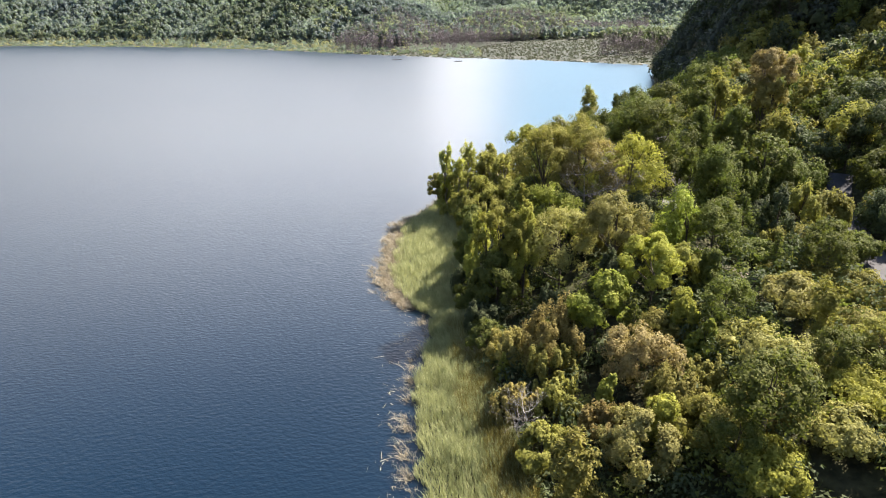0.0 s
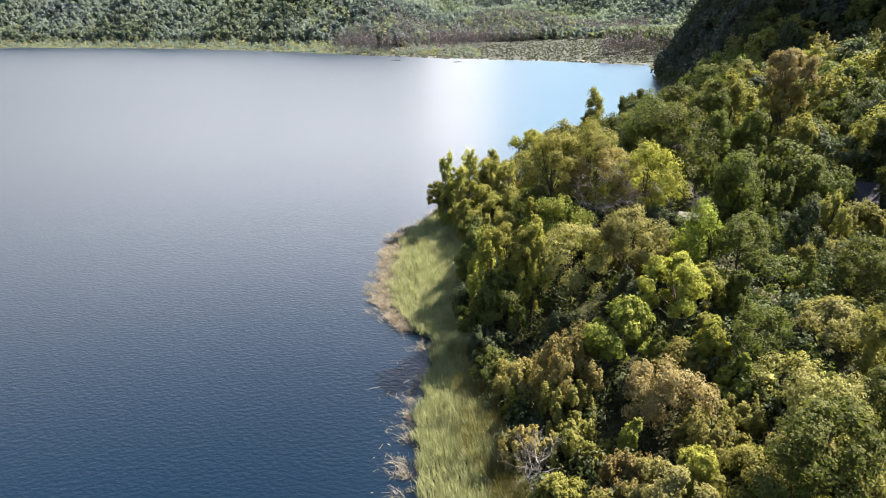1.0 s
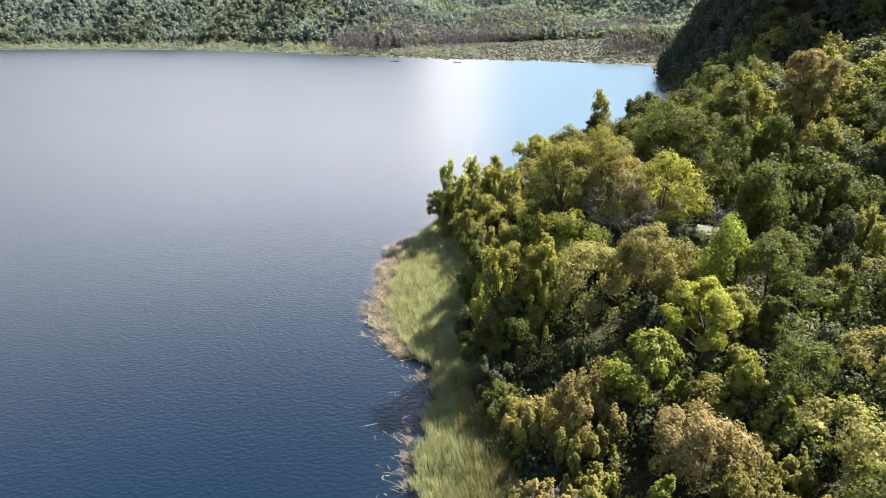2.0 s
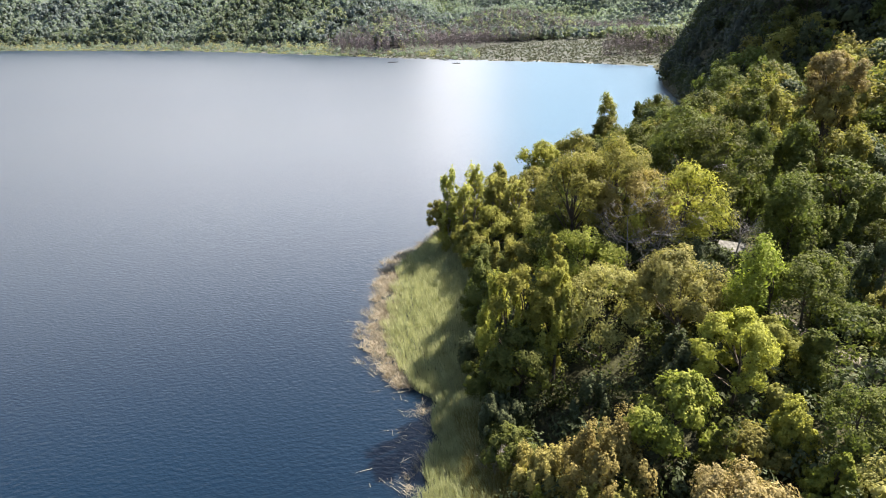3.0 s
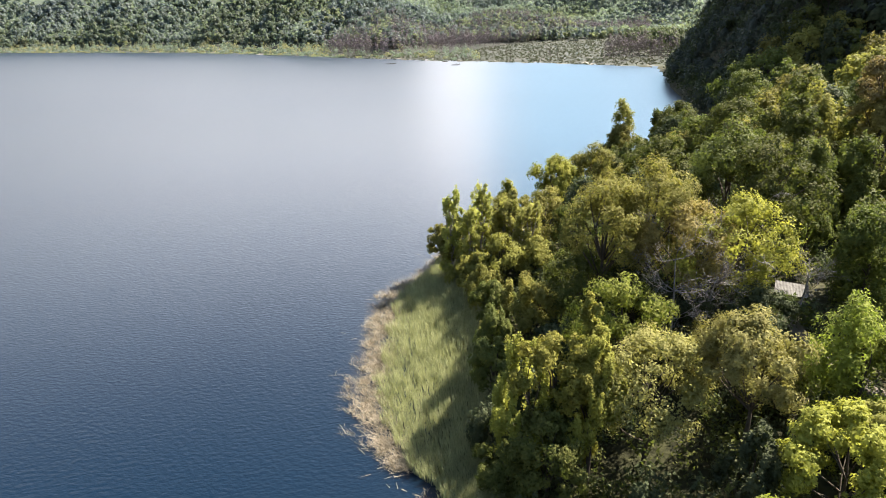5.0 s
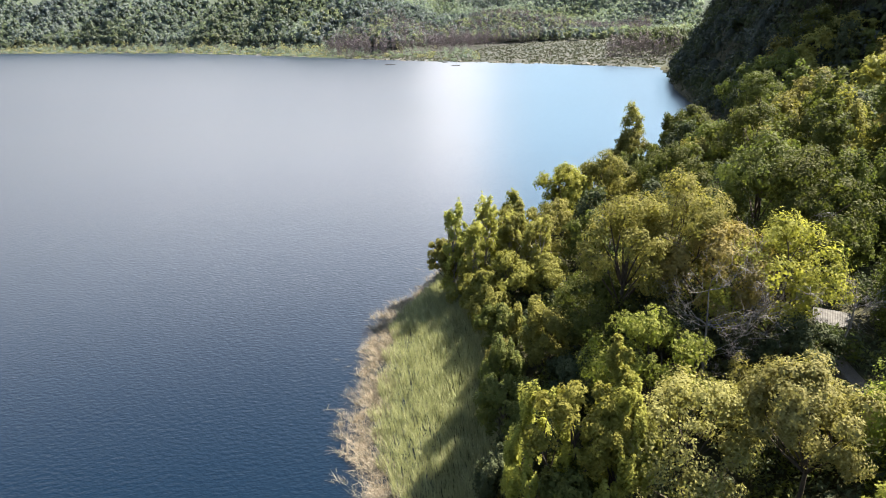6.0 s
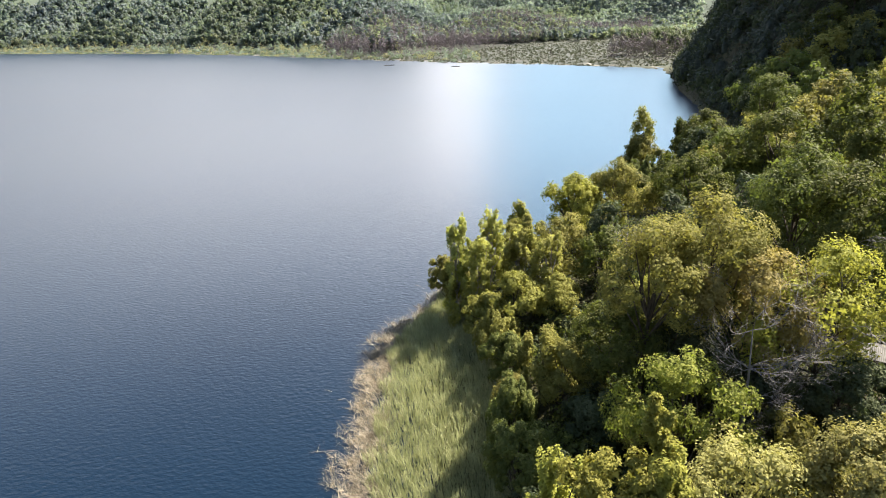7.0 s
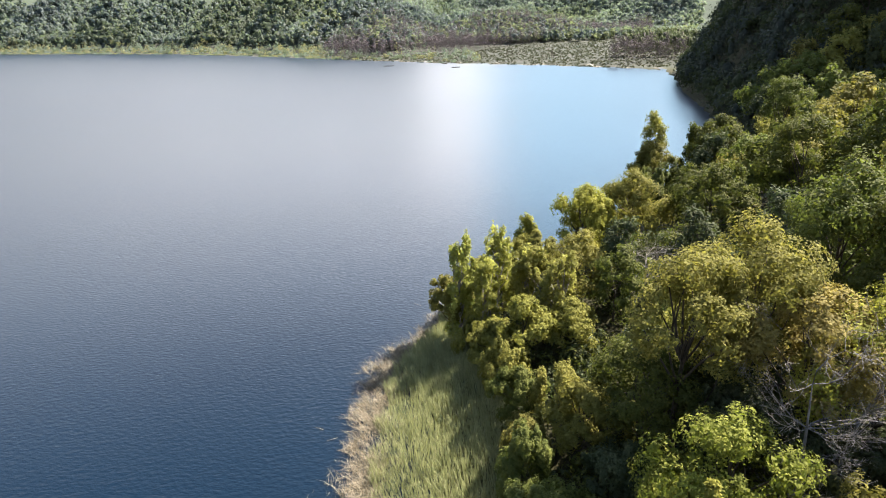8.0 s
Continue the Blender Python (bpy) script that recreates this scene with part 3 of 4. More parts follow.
REED = foliage("reed_green", (0.216, 0.224, 0.115), (0.37, 0.37, 0.212), 0.3, 0.7, (1.1, 1.15, 1.0))
SEDGE = foliage("sedge_brown", (0.125, 0.105, 0.034), (0.205, 0.175, 0.06), 0.3, 0.8, (1.1, 1.1, 0.9))
REED_DRY = foliage("reed_straw", (0.238, 0.21, 0.15), (0.40, 0.362, 0.27), 0.25, 0.8, (1.1, 1.1, 1.0))
reeds()


# ---- track, path and hut between the trees ----
def ribbon(name, points, width, mat, label, category):
    """A strip of ground that follows the land, 8 cm proud with falling edges."""
    p = np.array(points, float)
    t = np.linspace(0, 1, len(p))
    s = np.linspace(0, 1, len(p) * 8)
    line = np.stack([np.interp(s, t, p[:, 0]), np.interp(s, t, p[:, 1])], 1)
    for _ in range(6):
        line[1:-1] = (line[:-2] + line[1:-1] * 2 + line[2:]) / 4
    way = unit(np.gradient(line, axis=0))
    side = np.stack([-way[:, 1], way[:, 0]], 1)
    off = np.array([-1.15, -1.0, -0.5, 0, 0.5, 1.0, 1.15]) * width / 2
    g = line[:, None] + side[:, None] * off[None, :, None]
    high = land(g[..., 0].ravel(), g[..., 1].ravel()).reshape(g.shape[:2]).max(1)
    z = high[:, None] + np.array([-0.6, 0.10, 0.13, 0.15, 0.13, 0.10, -0.6])[None]
    v = np.concatenate([g, z[..., None]], 2).reshape(-1, 3)
    i = (np.arange(len(s) - 1)[:, None] * 7 + np.arange(6)[None]).ravel()
    ob = new(name, mesh_of(name, v, np.stack([i, i + 1, i + 8, i + 7], 1), mat))
    return tagged(ob, label, category, kind="structure")


def gravel(name, colour):
    m, nodes, links, bsdf = material(name, 0.95, 0.2)
    a, b = noise_tex(nodes, links, 9.0, 6), noise_tex(nodes, links, 0.7, 3)
    r = ramp(nodes, [(0.3, scaled(colour, 0.6)), (0.5, colour), (0.75, scaled(colour, 1.4))])
    add = nodes.new("ShaderNodeMath")
    add.operation = "MULTIPLY_ADD"
    add.inputs[1].default_value = 0.5
    half = nodes.new("ShaderNodeMath")
    half.operation = "MULTIPLY"
    half.inputs[1].default_value = 0.5
    links.new(b.outputs["Fac"], half.inputs[0])
    links.new(a.outputs["Fac"], add.inputs[0])
    links.new(half.outputs[0], add.inputs[2])
    links.new(add.outputs[0], r.inputs[0])
    links.new(r.outputs[0], bsdf.inputs["Base Color"])
    bump = nodes.new("ShaderNodeBump")
    bump.inputs["Strength"].default_value, bump.inputs["Distance"].default_value = 0.7, 0.04
    links.new(a.outputs["Fac"], bump.inputs["Height"])
    links.new(bump.outputs[0], bsdf.inputs["Normal"])
    return m


ROAD_LINE = [(61, 92), (57, 84), (52, 71), (47.5, 60), (44, 48), (42, 34), (41, 15), (42, -40)]
PATH_LINE = [(36.5, 57), (33.5, 59.5), (31, 65), (30, 72), (30.2, 79.5)]
ribbon("road", ROAD_LINE, 3.0, gravel("road_gravel", (0.06, 0.056, 0.058)), "grey gravel road between the trees", "road")
ribbon("path", PATH_LINE, 1.4, gravel("path_earth", (0.11, 0.092, 0.07)), "pale trodden earth path to the hut", "path")


def off_tracks(x, y, room):
    for line, half in ((ROAD_LINE, 2.6), (PATH_LINE, 0.3)):
        for (ax, ay), (bx, by) in zip(line, line[1:]):
            k = min(1, max(0, ((x - ax) * (bx - ax) + (y - ay) * (by - ay)) / ((bx - ax) ** 2 + (by - ay) ** 2)))
            if math.hypot(x - ax - k * (bx - ax), y - ay - k * (by - ay)) < half + room:
                return False
    return math.hypot(x - 32.2, y - 83.5) > 3.4 + room


def box(bm, lo, hi, bevel=0.0):
    m = bmesh.ops.create_cube(bm, size=1.0)
    for v in m["verts"]:
        v.co = Vector([(a + b) / 2 + c * (b - a) for a, b, c in zip(lo, hi, v.co)])
    if bevel:
        edges = list({e for v in m["verts"] for e in v.link_edges})
        bmesh.ops.bevel(bm, geom=edges, offset=bevel, segments=1, affect="EDGES")


def solid(name, parent, mat, *boxes, label="", bevel=0.01):
    bm = bmesh.new()
    for lo, hi in boxes:
        box(bm, lo, hi, bevel)
    me = bpy.data.meshes.new(name)
    bm.to_mesh(me)
    bm.free()
    me.materials.append(mat)
    return part(name, me, parent, label)


def hut():
    """A small timber hut with a low sheet-metal roof."""
    metal, nodes, links, bsdf = material("roof_sheet", 0.8, 0.3)
    bsdf.inputs["Metallic"].default_value = 0.0
    n = noise_tex(nodes, links, 1.4, 5)
    r = ramp(nodes, [(0.3, (0.05, 0.044, 0.038)), (0.55, (0.10, 0.092, 0.08)), (0.8, (0.165, 0.153, 0.132))])
    links.new(n.outputs["Fac"], r.inputs[0])
    links.new(r.outputs[0], bsdf.inputs["Base Color"])
    timber = bark("hut_timber", (0.10, 0.07, 0.05))
    root = new("hut")
    for i in range(9):                      # boards of the front
        solid("board", root, timber, ((-1.8 + i * 0.4, -1.25, 0), (-1.8 + i * 0.4 + 0.385, -1.21, 2.1)))
    solid("wall", root, timber, ((-1.8, -1.2, -0.5), (1.8, 1.2, 2.08)))
    solid("door", root, timber, ((-0.4, -1.3, 0.05), (0.4, -1.255, 1.9)), label="dark plank door")
    bm = bmesh.new()
    cols, ridge = 46, 0.022
    for s in range(cols + 1):               # corrugated sheet, sloping to the front
        x = -2.1 + 4.2 * s / cols
        z = ridge * math.cos(s * math.pi)
        for y, h in ((-1.75, 2.12), (1.5, 2.75)):
            bm.verts.new((x, y, h + z))
            bm.verts.new((x, y, h + z - 0.03))
    bm.verts.ensure_lookup_table()
    for s in range(cols):
        a, b = s * 4, s * 4 + 4
        for q in ((0, 2, 2, 0), (1, 3, 3, 1)):
            bm.faces.new([bm.verts[a + q[0]], bm.verts[b + q[0]], bm.verts[b + q[1]], bm.verts[a + q[1]]])
        bm.faces.new([bm.verts[a], bm.verts[b], bm.verts[b + 1], bm.verts[a + 1]])
        bm.faces.new([bm.verts[a + 2], bm.verts[b + 2], bm.verts[b + 3], bm.verts[a + 3]])
    me = bpy.data.meshes.new("roof")
    bm.to_mesh(me)
    bm.free()
    me.materials.append(metal)
    part("roof", me, root, "weathered grey sheet-metal roof")
    root.matrix_basis = pose(32.2, 83.6, float(land(32.2, 83.6)) - 0.5, 0, 0, -28) @ Matrix.Scale(0.7, 4)
    tagged(root, "small dark timber hut with a grey sheet-metal roof", "hut")


hut()


# ---- lakeside forest: the trees that stand out ----
def lakeside_trees():
    t = tree
    t("plume", 3.9, 66.8, 14.6, 2.6, "yellow", 0.25)
    t("open", 6.2, 66.2, 15.6, 2.9, "yellow", 0.26, 1.2)
    t("plume", 8.6, 65.6, 15.9, 2.7, "yellow", 0.26, 1.2)
    t("column", 8.5, 66.8, 17.8, 1.3, "yellow", 0.25, 1.4)
    t("dome", 13.2, 66.6, 15.2, 4.0, "pale", 0.24)
    t("dome", 19.0, 65.0, 17.4, 3.1, "pale", 0.25)
    t("column", 27.3, 66.6, 17.6, 3.3, "bright", 0.27, 1.4, 0.0)
    t("dome", 24.2, 79.8, 21.4, 4.6, "yellow", 0.28, bare=3)
    t("dome", 12.9, 74.8, 15.9, 4.0, "bright", 0.25, 1.6)
    # next three: shade of the hollow is put into their dark leaves
    t("dome", 15.8, 79.0, 14.0, 3.0, "dark", 0.27)
    t("dome", 20.5, 77.6, 13.2, 3.0, "dark", 0.27)
    t("dome", 25.2, 77.0, 14.2, 3.0, "dark", 0.27)
    t("dome", 9.8, 81.0, 8.6, 2.8, "dark", 0.27)
    t("plume", 6.6, 53.0, 6.6, 2.8, "brown", 0.24)
    t("plume", 10.4, 50.8, 11.2, 3.4, "brown", 0.25)
    t("dome", 17.0, 45.6, 10.8, 3.2, "rust", 0.24)
    t("cone", 23.7, 47.6, 10.6, 2.2, "bright", 0.26)
    t("open", 15.0, 52.6, 13.2, 3.1, "bright", 0.32, 1.2)
    t("open", 33.4, 52.4, 13.0, 3.2, "pale", 0.28)
    t("dome", 27.6, 43.4, 11.6, 3.9, "pale", 0.27)
    t("dome", 32.8, 38.5, 11.0, 3.8, "yellow", 0.28)
    t("column", 34.6, 157.0, 19.6, 3.3, "olive", 0.36, 1.5, 0.0)
    t("dome", 34.4, 156.0, 14.6, 3.8, "olive", 0.36, 1.5, 0.0)
    t("column", 41.2, 156.8, 17.4, 2.3, "mid", 0.34, 1.4, 0.0)
    t("dome", 44.5, 153.0, 19.5, 5.2, "mid", 0.42)
    t("column", 53.2, 123.8, 28.2, 4.8, "mid", 0.40)
    t("dome", 57.2, 112.2, 30.6, 3.4, "rust", 0.32, 1.2, 0.3)
    t("dome", 56.8, 111.4, 26.0, 3.2, "brown", 0.34, 1.2, 0.3)
    t("column", 55.6, 105.0, 20.0, 3.6, "olive", 0.36, 1.0, 0.0)
    t("column", 59.5, 108.0, 18.6, 4.0, "pale", 0.38)
    t("dome", 51.6, 90.0, 17.2, 4.6, "mid", 0.36)
    t("column", 36.8, 80.8, 19.8, 3.4, "mid", 0.32)
    t("dome", 30.2, 88.0, 24.8, 4.8, "mid", 0.32, bare=2)
    t("dome", 28.4, 92.0, 26.2, 5.0, "mid", 0.32)
    t("dome", 43.4, 70.0, 11.8, 3.2, "olive", 0.32)
    t("dome", 77.6, 121.0, 23.0, 5.4, "mid", 0.42)
    t("cone", 5.4, 51.0, 4.9, 0.9, "yellow", 0.20)
    t("plume", 9.9, 44.2, 6.6, 2.6, "olive", 0.24)
    t("plume", 12.4, 39.0, 7.2, 2.6, "brown", 0.24)
    t("open", 14.2, 35.4, 9.6, 2.8, "pale", 0.25)
    t("plume", 18.4, 41.0, 9.6, 2.8, "olive", 0.26)
    t("dome", 5.2, 64.0, 10.6, 3.0, "mid", 0.27)
    t("open", 21.2, 57.8, 15.0, 3.2, "yellow", 0.28)
    # the close wood beside the road
    t("column", 27.6, 58.0, 13.4, 1.7, "mid", 0.28, 1.2, 0.0)
    t("column", 24.6, 56.0, 9.6, 1.5, "pale", 0.26, 1.2, 0.0)
    t("cone", 29.5, 49.0, 10.6, 1.9, "mid", 0.26)
    t("dome", 35.4, 66.0, 11.7, 3.0, "mid", 0.28)
    t("open", 38.3, 62.0, 10.6, 3.0, "olive", 0.28)
    t("dome", 42.9, 80.0, 12.0, 3.2, "dark", 0.30)
    t("column", 23.0, 52.0, 11.4, 1.8, "yellow", 0.26, 1.2, 0.0)
    t("dome", 26.3, 62.0, 12.5, 2.8, "olive", 0.28)
    t("dome", 24.8, 71.0, 11.0, 2.6, "mid", 0.28)
    t("dome", 20.4, 51.6, 9.4, 2.0, "olive", 0.26)
    t("plume", 21.7, 44.0, 8.8, 2.3, "olive", 0.26)
    t("dome", 20.0, 37.0, 9.4, 2.8, "olive", 0.25)
    t("plume", 24.4, 38.6, 9.6, 2.6, "brown", 0.25)
    t("column", 16.6, 37.6, 9.6, 1.7, "yellow", 0.24, 1.3, 0.0)
    t("dome", 28.2, 35.0, 10.2, 3.0, "pale", 0.26)
    t("dome", 22.4, 32.6, 8.8, 2.6, "yellow", 0.25)
    t("plume", 26.0, 46.2, 9.6, 2.4, "mid", 0.26)
    t("column", 13.6, 42.6, 8.0, 1.2, "bright", 0.24, 1.3, 0.0)
    t("plume", 9.6, 47.6, 7.8, 2.2, "olive", 0.24)
    # lower growth along the bank behind the point
    t("dome", 18.6, 131.0, 10.6, 3.2, "olive", 0.34, 1.2, 0.0)
    t("plume", 23.6, 137.0, 11.0, 3.2, "olive", 0.34, 1.2, 0.0)
    t("dome", 28.2, 143.4, 11.6, 3.4, "mid", 0.36, 1.2, 0.0)
    t("plume", 33.0, 148.0, 12.4, 3.4, "mid", 0.36, 1.2, 0.0)
    t("plume", 38.4, 150.0, 12.6, 3.4, "mid", 0.36, 1.2, 0.0)
    # the point of the wood by the water
    t("weep", -1.7, 107.4, 14.3, 2.6, "birch", 0.27, 1.1, 0.12, BARK_PALE)
    t("weep", 2.4, 109.5, 14.2, 2.9, "birch", 0.27, 0.75, 0.15, BARK_PALE)
    t("column", 7.4, 122.0, 11.6, 2.4, "yellow", 0.32)
    t("weep", 5.6, 107.0, 13.2, 2.9, "birch", 0.27, 0.75, 0.2, BARK_PALE)
    t("dome", 11.9, 109.4, 13.9, 3.8, "olive", 0.30, bare=2)
    t("dome", 15.2, 122.8, 15.4, 3.8, "yellow", 0.34)
    t("dome", 21.8, 124.8, 17.0, 4.4, "olive", 0.34)
    t("dome", 29.8, 119.0, 19.0, 4.6, "mid", 0.34)
    t("dome", 18.4, 85.0, 23.2, 5.2, "olive", 0.27, most=10000, bare=4)
    t("dome", 13.4, 82.6, 22.3, 4.2, "olive", 0.27, bare=2)
    # added as the big trees' lower foliage; the second's dark leaves carry shade
    t("dome", 11.4, 84.4, 14.6, 3.6, "mid", 0.27)
    t("dome", 16.2, 83.4, 13.6, 3.4, "dark", 0.27)
    t("dome", 19.8, 79.8, 20.6, 3.8, "brown", 0.27, 0.4, bare=10)
    t("dome", 74.0, 187.0, 22.6, 6.0, "mid", 0.46)
    t("dome", 43.2, 125.0, 23.8, 5.4, "mid", 0.38)
    t("dome", 41.0, 131.0, 20.0, 5.0, "mid", 0.38)
    t("dome", 7.9, 86.0, 10.2, 3.0, "olive", 0.27)
    t("dome", 3.2, 86.5, 6.6, 2.2, "olive", 0.25)
    t("dome", 5.2, 73.4, 8.6, 2.8, "dark", 0.27)
    t("weep", 1.0, 105.4, 12.2, 2.6, "birch", 0.26, 1.0, 0.1, BARK_PALE)
    t("weep", 8.4, 103.6, 13.4, 2.8, "birch", 0.26, 1.0, 0.1, BARK_PALE)
    t("dome", 7.4, 114.0, 12.4, 2.8, "olive", 0.28)
    t("dome", 9.4, 101.0, 9.8, 3.0, "olive", 0.27)
    t("open", 4.4, 100.0, 10.4, 3.0, "olive", 0.26)
    t("open", 41.0, 54.5, 12.2, 3.3, "olive", 0.30)
    t("dome", 38.6, 46.5, 11.6, 3.5, "pale", 0.28)
    t("plume", 49.8, 77.0, 14.4, 3.3, "olive", 0.32)
    t("dome", 45.6, 65.5, 12.6, 3.2, "mid", 0.32)
    t("dome", 61.5, 83.0, 19.0, 4.4, "mid", 0.36)
    t("dome", 55.0, 70.0, 16.0, 4.0, "dark", 0.36)
    # tall trees hung with climbers, and the dark stand beyond the road
    t("column", 44.0, 108.0, 26.0, 3.4, "mid", 0.36)
    t("column", 48.4, 113.0, 27.0, 3.4, "olive", 0.36)
    t("column", 46.6, 100.0, 22.4, 3.2, "mid", 0.36)
    t("column", 40.6, 97.0, 22.6, 3.2, "mid", 0.34)
    t("column", 52.4, 97.0, 22.0, 3.2, "olive", 0.36)
    t("column", 60.5, 119.0, 27.0, 3.8, "mid", 0.40)
    t("column", 65.0, 129.0, 28.0, 4.0, "mid", 0.40)
    # beyond the road: shade lying there is put into the dark leaf colour
    t("dome", 66.0, 92.5, 24.0, 5.0, "dark", 0.38)
    t("dome", 70.5, 104.0, 26.0, 5.2, "dark", 0.38)
    t("dome", 63.0, 76.5, 20.0, 4.6, "dark", 0.36)
    t("dome", 73.5, 89.0, 26.0, 5.2, "dark", 0.38)
    # along the reeds
    for i, (x, y, top, r, h) in enumerate([(7.6, 38.4, 5.4, 2.0, "olive"), (6.0, 44.6, 5.2, 2.0, "brown"), (3.9, 56.5, 5.4, 2.2, "mid"), (3.4, 60.0, 6.0, 2.2, "dark"),
                                           (2.8, 66.0, 5.6, 2.2, "mid"), (2.2, 70.5, 6.2, 2.2, "dark"), (2.6, 76.5, 8.8, 2.4, "mid"), (2.9, 82.0, 9.4, 2.2, "mid"),
                                           (3.2, 92.0, 7.4, 2.2, "mid"), (2.9, 96.5, 7.6, 2.4, "olive"), (1.8, 101.0, 7.4, 2.3, "olive"), (-0.2, 105.0, 5.4, 2.2, "olive"),
                                           (-2.9, 109.6, 8.2, 2.2, "olive"), (-1.6, 115.0, 6.0, 2.0, "olive"), (1.6, 118.5, 7.0, 2.2, "olive")]):
        t("plume" if i % 2 else "open", x, y, top + 0.3, r + 0.2, h, 0.25, 1.0, 0.02)
    bare_tree(2.6, 56.3, 3.0, 1.6, 301, "bleached dead bush overhanging the reeds")
    bare_tree(6.4, 41.6, 6.4, 2.3, 302, "grey leafless bush at the edge of the reeds")
    bare_tree(8.4, 104.0, 9.4, 3.0, 303, "grey leafless tree among green neighbours")
    bare_tree(27.6, 83.6, 20.2, 3.2, 304, "grey leafless tree among green neighbours")
    bare_tree(30.2, 79.6, 17.0, 2.4, 305, "bare grey branches leaning over the hut's roof")
    bare_tree(17.4, 75.8, 21.6, 3.2, 307, "grey leafless tree among green neighbours", boughs=26)
    bare_tree(21.8, 77.0, 20.2, 2.8, 308, "grey leafless tree among green neighbours", boughs=22)
    bare_tree(18.0, 106.0, 14.6, 3.0, 306, "grey leafless tree among green neighbours")


lakeside_trees()


# ---- the wood behind and between them ----
def forest_filler():
    rng = np.random.default_rng(21)
    near_kinds = [("dome", "olive"), ("dome", "olive"), ("plume", "mid"), ("dome", "mid"), ("plume", "olive"), ("column", "olive"), ("open", "bright"), ("cone", "mid"), ("dome", "mid"), ("plume", "dark")]
    far_kinds = [("dome", "mid"), ("dome", "olive"), ("column", "mid"), ("dome", "dark"), ("column", "dark"), ("dome", "mid"), ("column", "olive"), ("dome", "olive")]
    taken = [o.matrix_basis.translation.xy.copy() for o in scene.objects if o.parent is None and o.name.startswith(("tree", "bare_tree"))]

    def models(kinds, leaf, most):
        out = []
        for kind, hue in kinds:
            m = build_tree(rng, kind, 11.0, 3.9 if kind == "dome" else 3.0, hue, leaf, 1.0, 0.05, None, most, 0, True)
            out.append(name_tree(m, kind, hue))
        return out

    def fill(models, count, y0, y1, gap, room, size, used=0):
        spots, tries = [], 0
        while len(spots) < count and tries < 12000:
            tries += 1
            y = rng.uniform(y0, y1)
            x = rng.uniform(2, 150)
            if float(shore_distance(np.array([x]), np.array([y]))[0]) < 4.5 or x > 34 + 0.72 * y or not off_tracks(x, y, 0.1) or (25 < x < 34.5 and 69 < y < 86):
                continue
            if y < 125 and x < reed_edge(y)[1] + 2.0 or y > 112 and x < 36 and y < 150:
                continue
            if any((s[0] - x) ** 2 + (s[1] - y) ** 2 < gap * gap for s in spots) or any((s.x - x) ** 2 + (s.y - y) ** 2 < room * room for s in taken):
                continue
            spots.append((x, y))
        for i, (x, y) in enumerate(spots):
            s = rng.uniform(*size) * (1.3 if x > 66 and y > 112 else 1.0)
            place = Matrix.LocRotScale((x, y, float(land(x, y))), Euler((0, 0, rng.uniform(0, 6.28))), (s * 1.1, s * 1.1, s * rng.uniform(0.9, 1.15)))
            o = models[i] if i < len(models) and not used else copy_thing(models[int(rng.integers(len(models)))], Matrix())
            o.matrix_basis = place
            taken.append(Vector((x, y)))

    near = models(near_kinds, 0.32, 2300)
    fill(near, 100, 16, 92, 2.7, 2.4, (0.42, 0.78))
    fill(near, 14, -14, 18, 3.4, 2.6, (0.5, 0.8), len(near))
    back = models(far_kinds, 0.45, 1450)
    fill(back, 62, 84, 128, 3.8, 3.0, (0.55, 0.95))
    fill(back, 96, 118, 232, 4.8, 3.8, (0.85, 1.35), len(back))


forest_filler()


# ---- undergrowth, hill woods and the far shore ----
def clump_field(name, x, y, tall, wide, mat, seed_no, sprays, label, category="forest", spray=1.0, slim=0.8, closed=0, body=0.72):
    """Many crowns as one mass of leaf sprays."""
    rng = np.random.default_rng(seed_no)
    z = np.maximum(land(x, y), 0.0)
    n = len(x)
    way = unit(rng.normal(0, 1, (n * sprays, 3)) + np.array([0, 0, 0.45]))
    who = np.repeat(np.arange(n), sprays)
    form = (1 + 0.32 * np.sin(way[:, 0] * 5 + who) * np.sin(way[:, 1] * 5 + who * 1.7) + 0.18 * np.sin(way[:, 2] * 8 + who * 2.3))[:, None]
    place = np.stack([x[who], y[who], z[who] + tall[who] * 0.52], 1) + way * np.stack([wide[who], wide[who], tall[who] * 0.47], 1) * form * rng.uniform(0.75, 1.05, (n * sprays, 1))
    v, f = leaf_cards(rng, place, way, 1.0, slim)
    size = (wide[who] * 1.0 * math.sqrt(40 / sprays) * spray)[:, None]
    v = (v.reshape(-1, 3, 3) - place[:, None]) * size[:, None] + place[:, None]
    v = v.reshape(-1, 3)
    if closed:
        for k in range(int(closed)):          # a main body, and perhaps a lower shoulder beside it
            at = np.stack([x + k * rng.normal(0, 0.6, n) * wide, y + k * rng.normal(0, 0.6, n) * wide, z + tall * (0.62 - 0.2 * k)], 1)
            v2, f2 = crown_balls(rng, at, wide * (body - 0.1 * k), tall * (body * 0.44 - 0.05 * k))
            v, f = np.concatenate([v, v2]), np.concatenate([f, f2 + len(v)])
    ob = new(name, mesh_of(name, v, f, mat))
    return tagged(ob, label, category, kind="stuff")


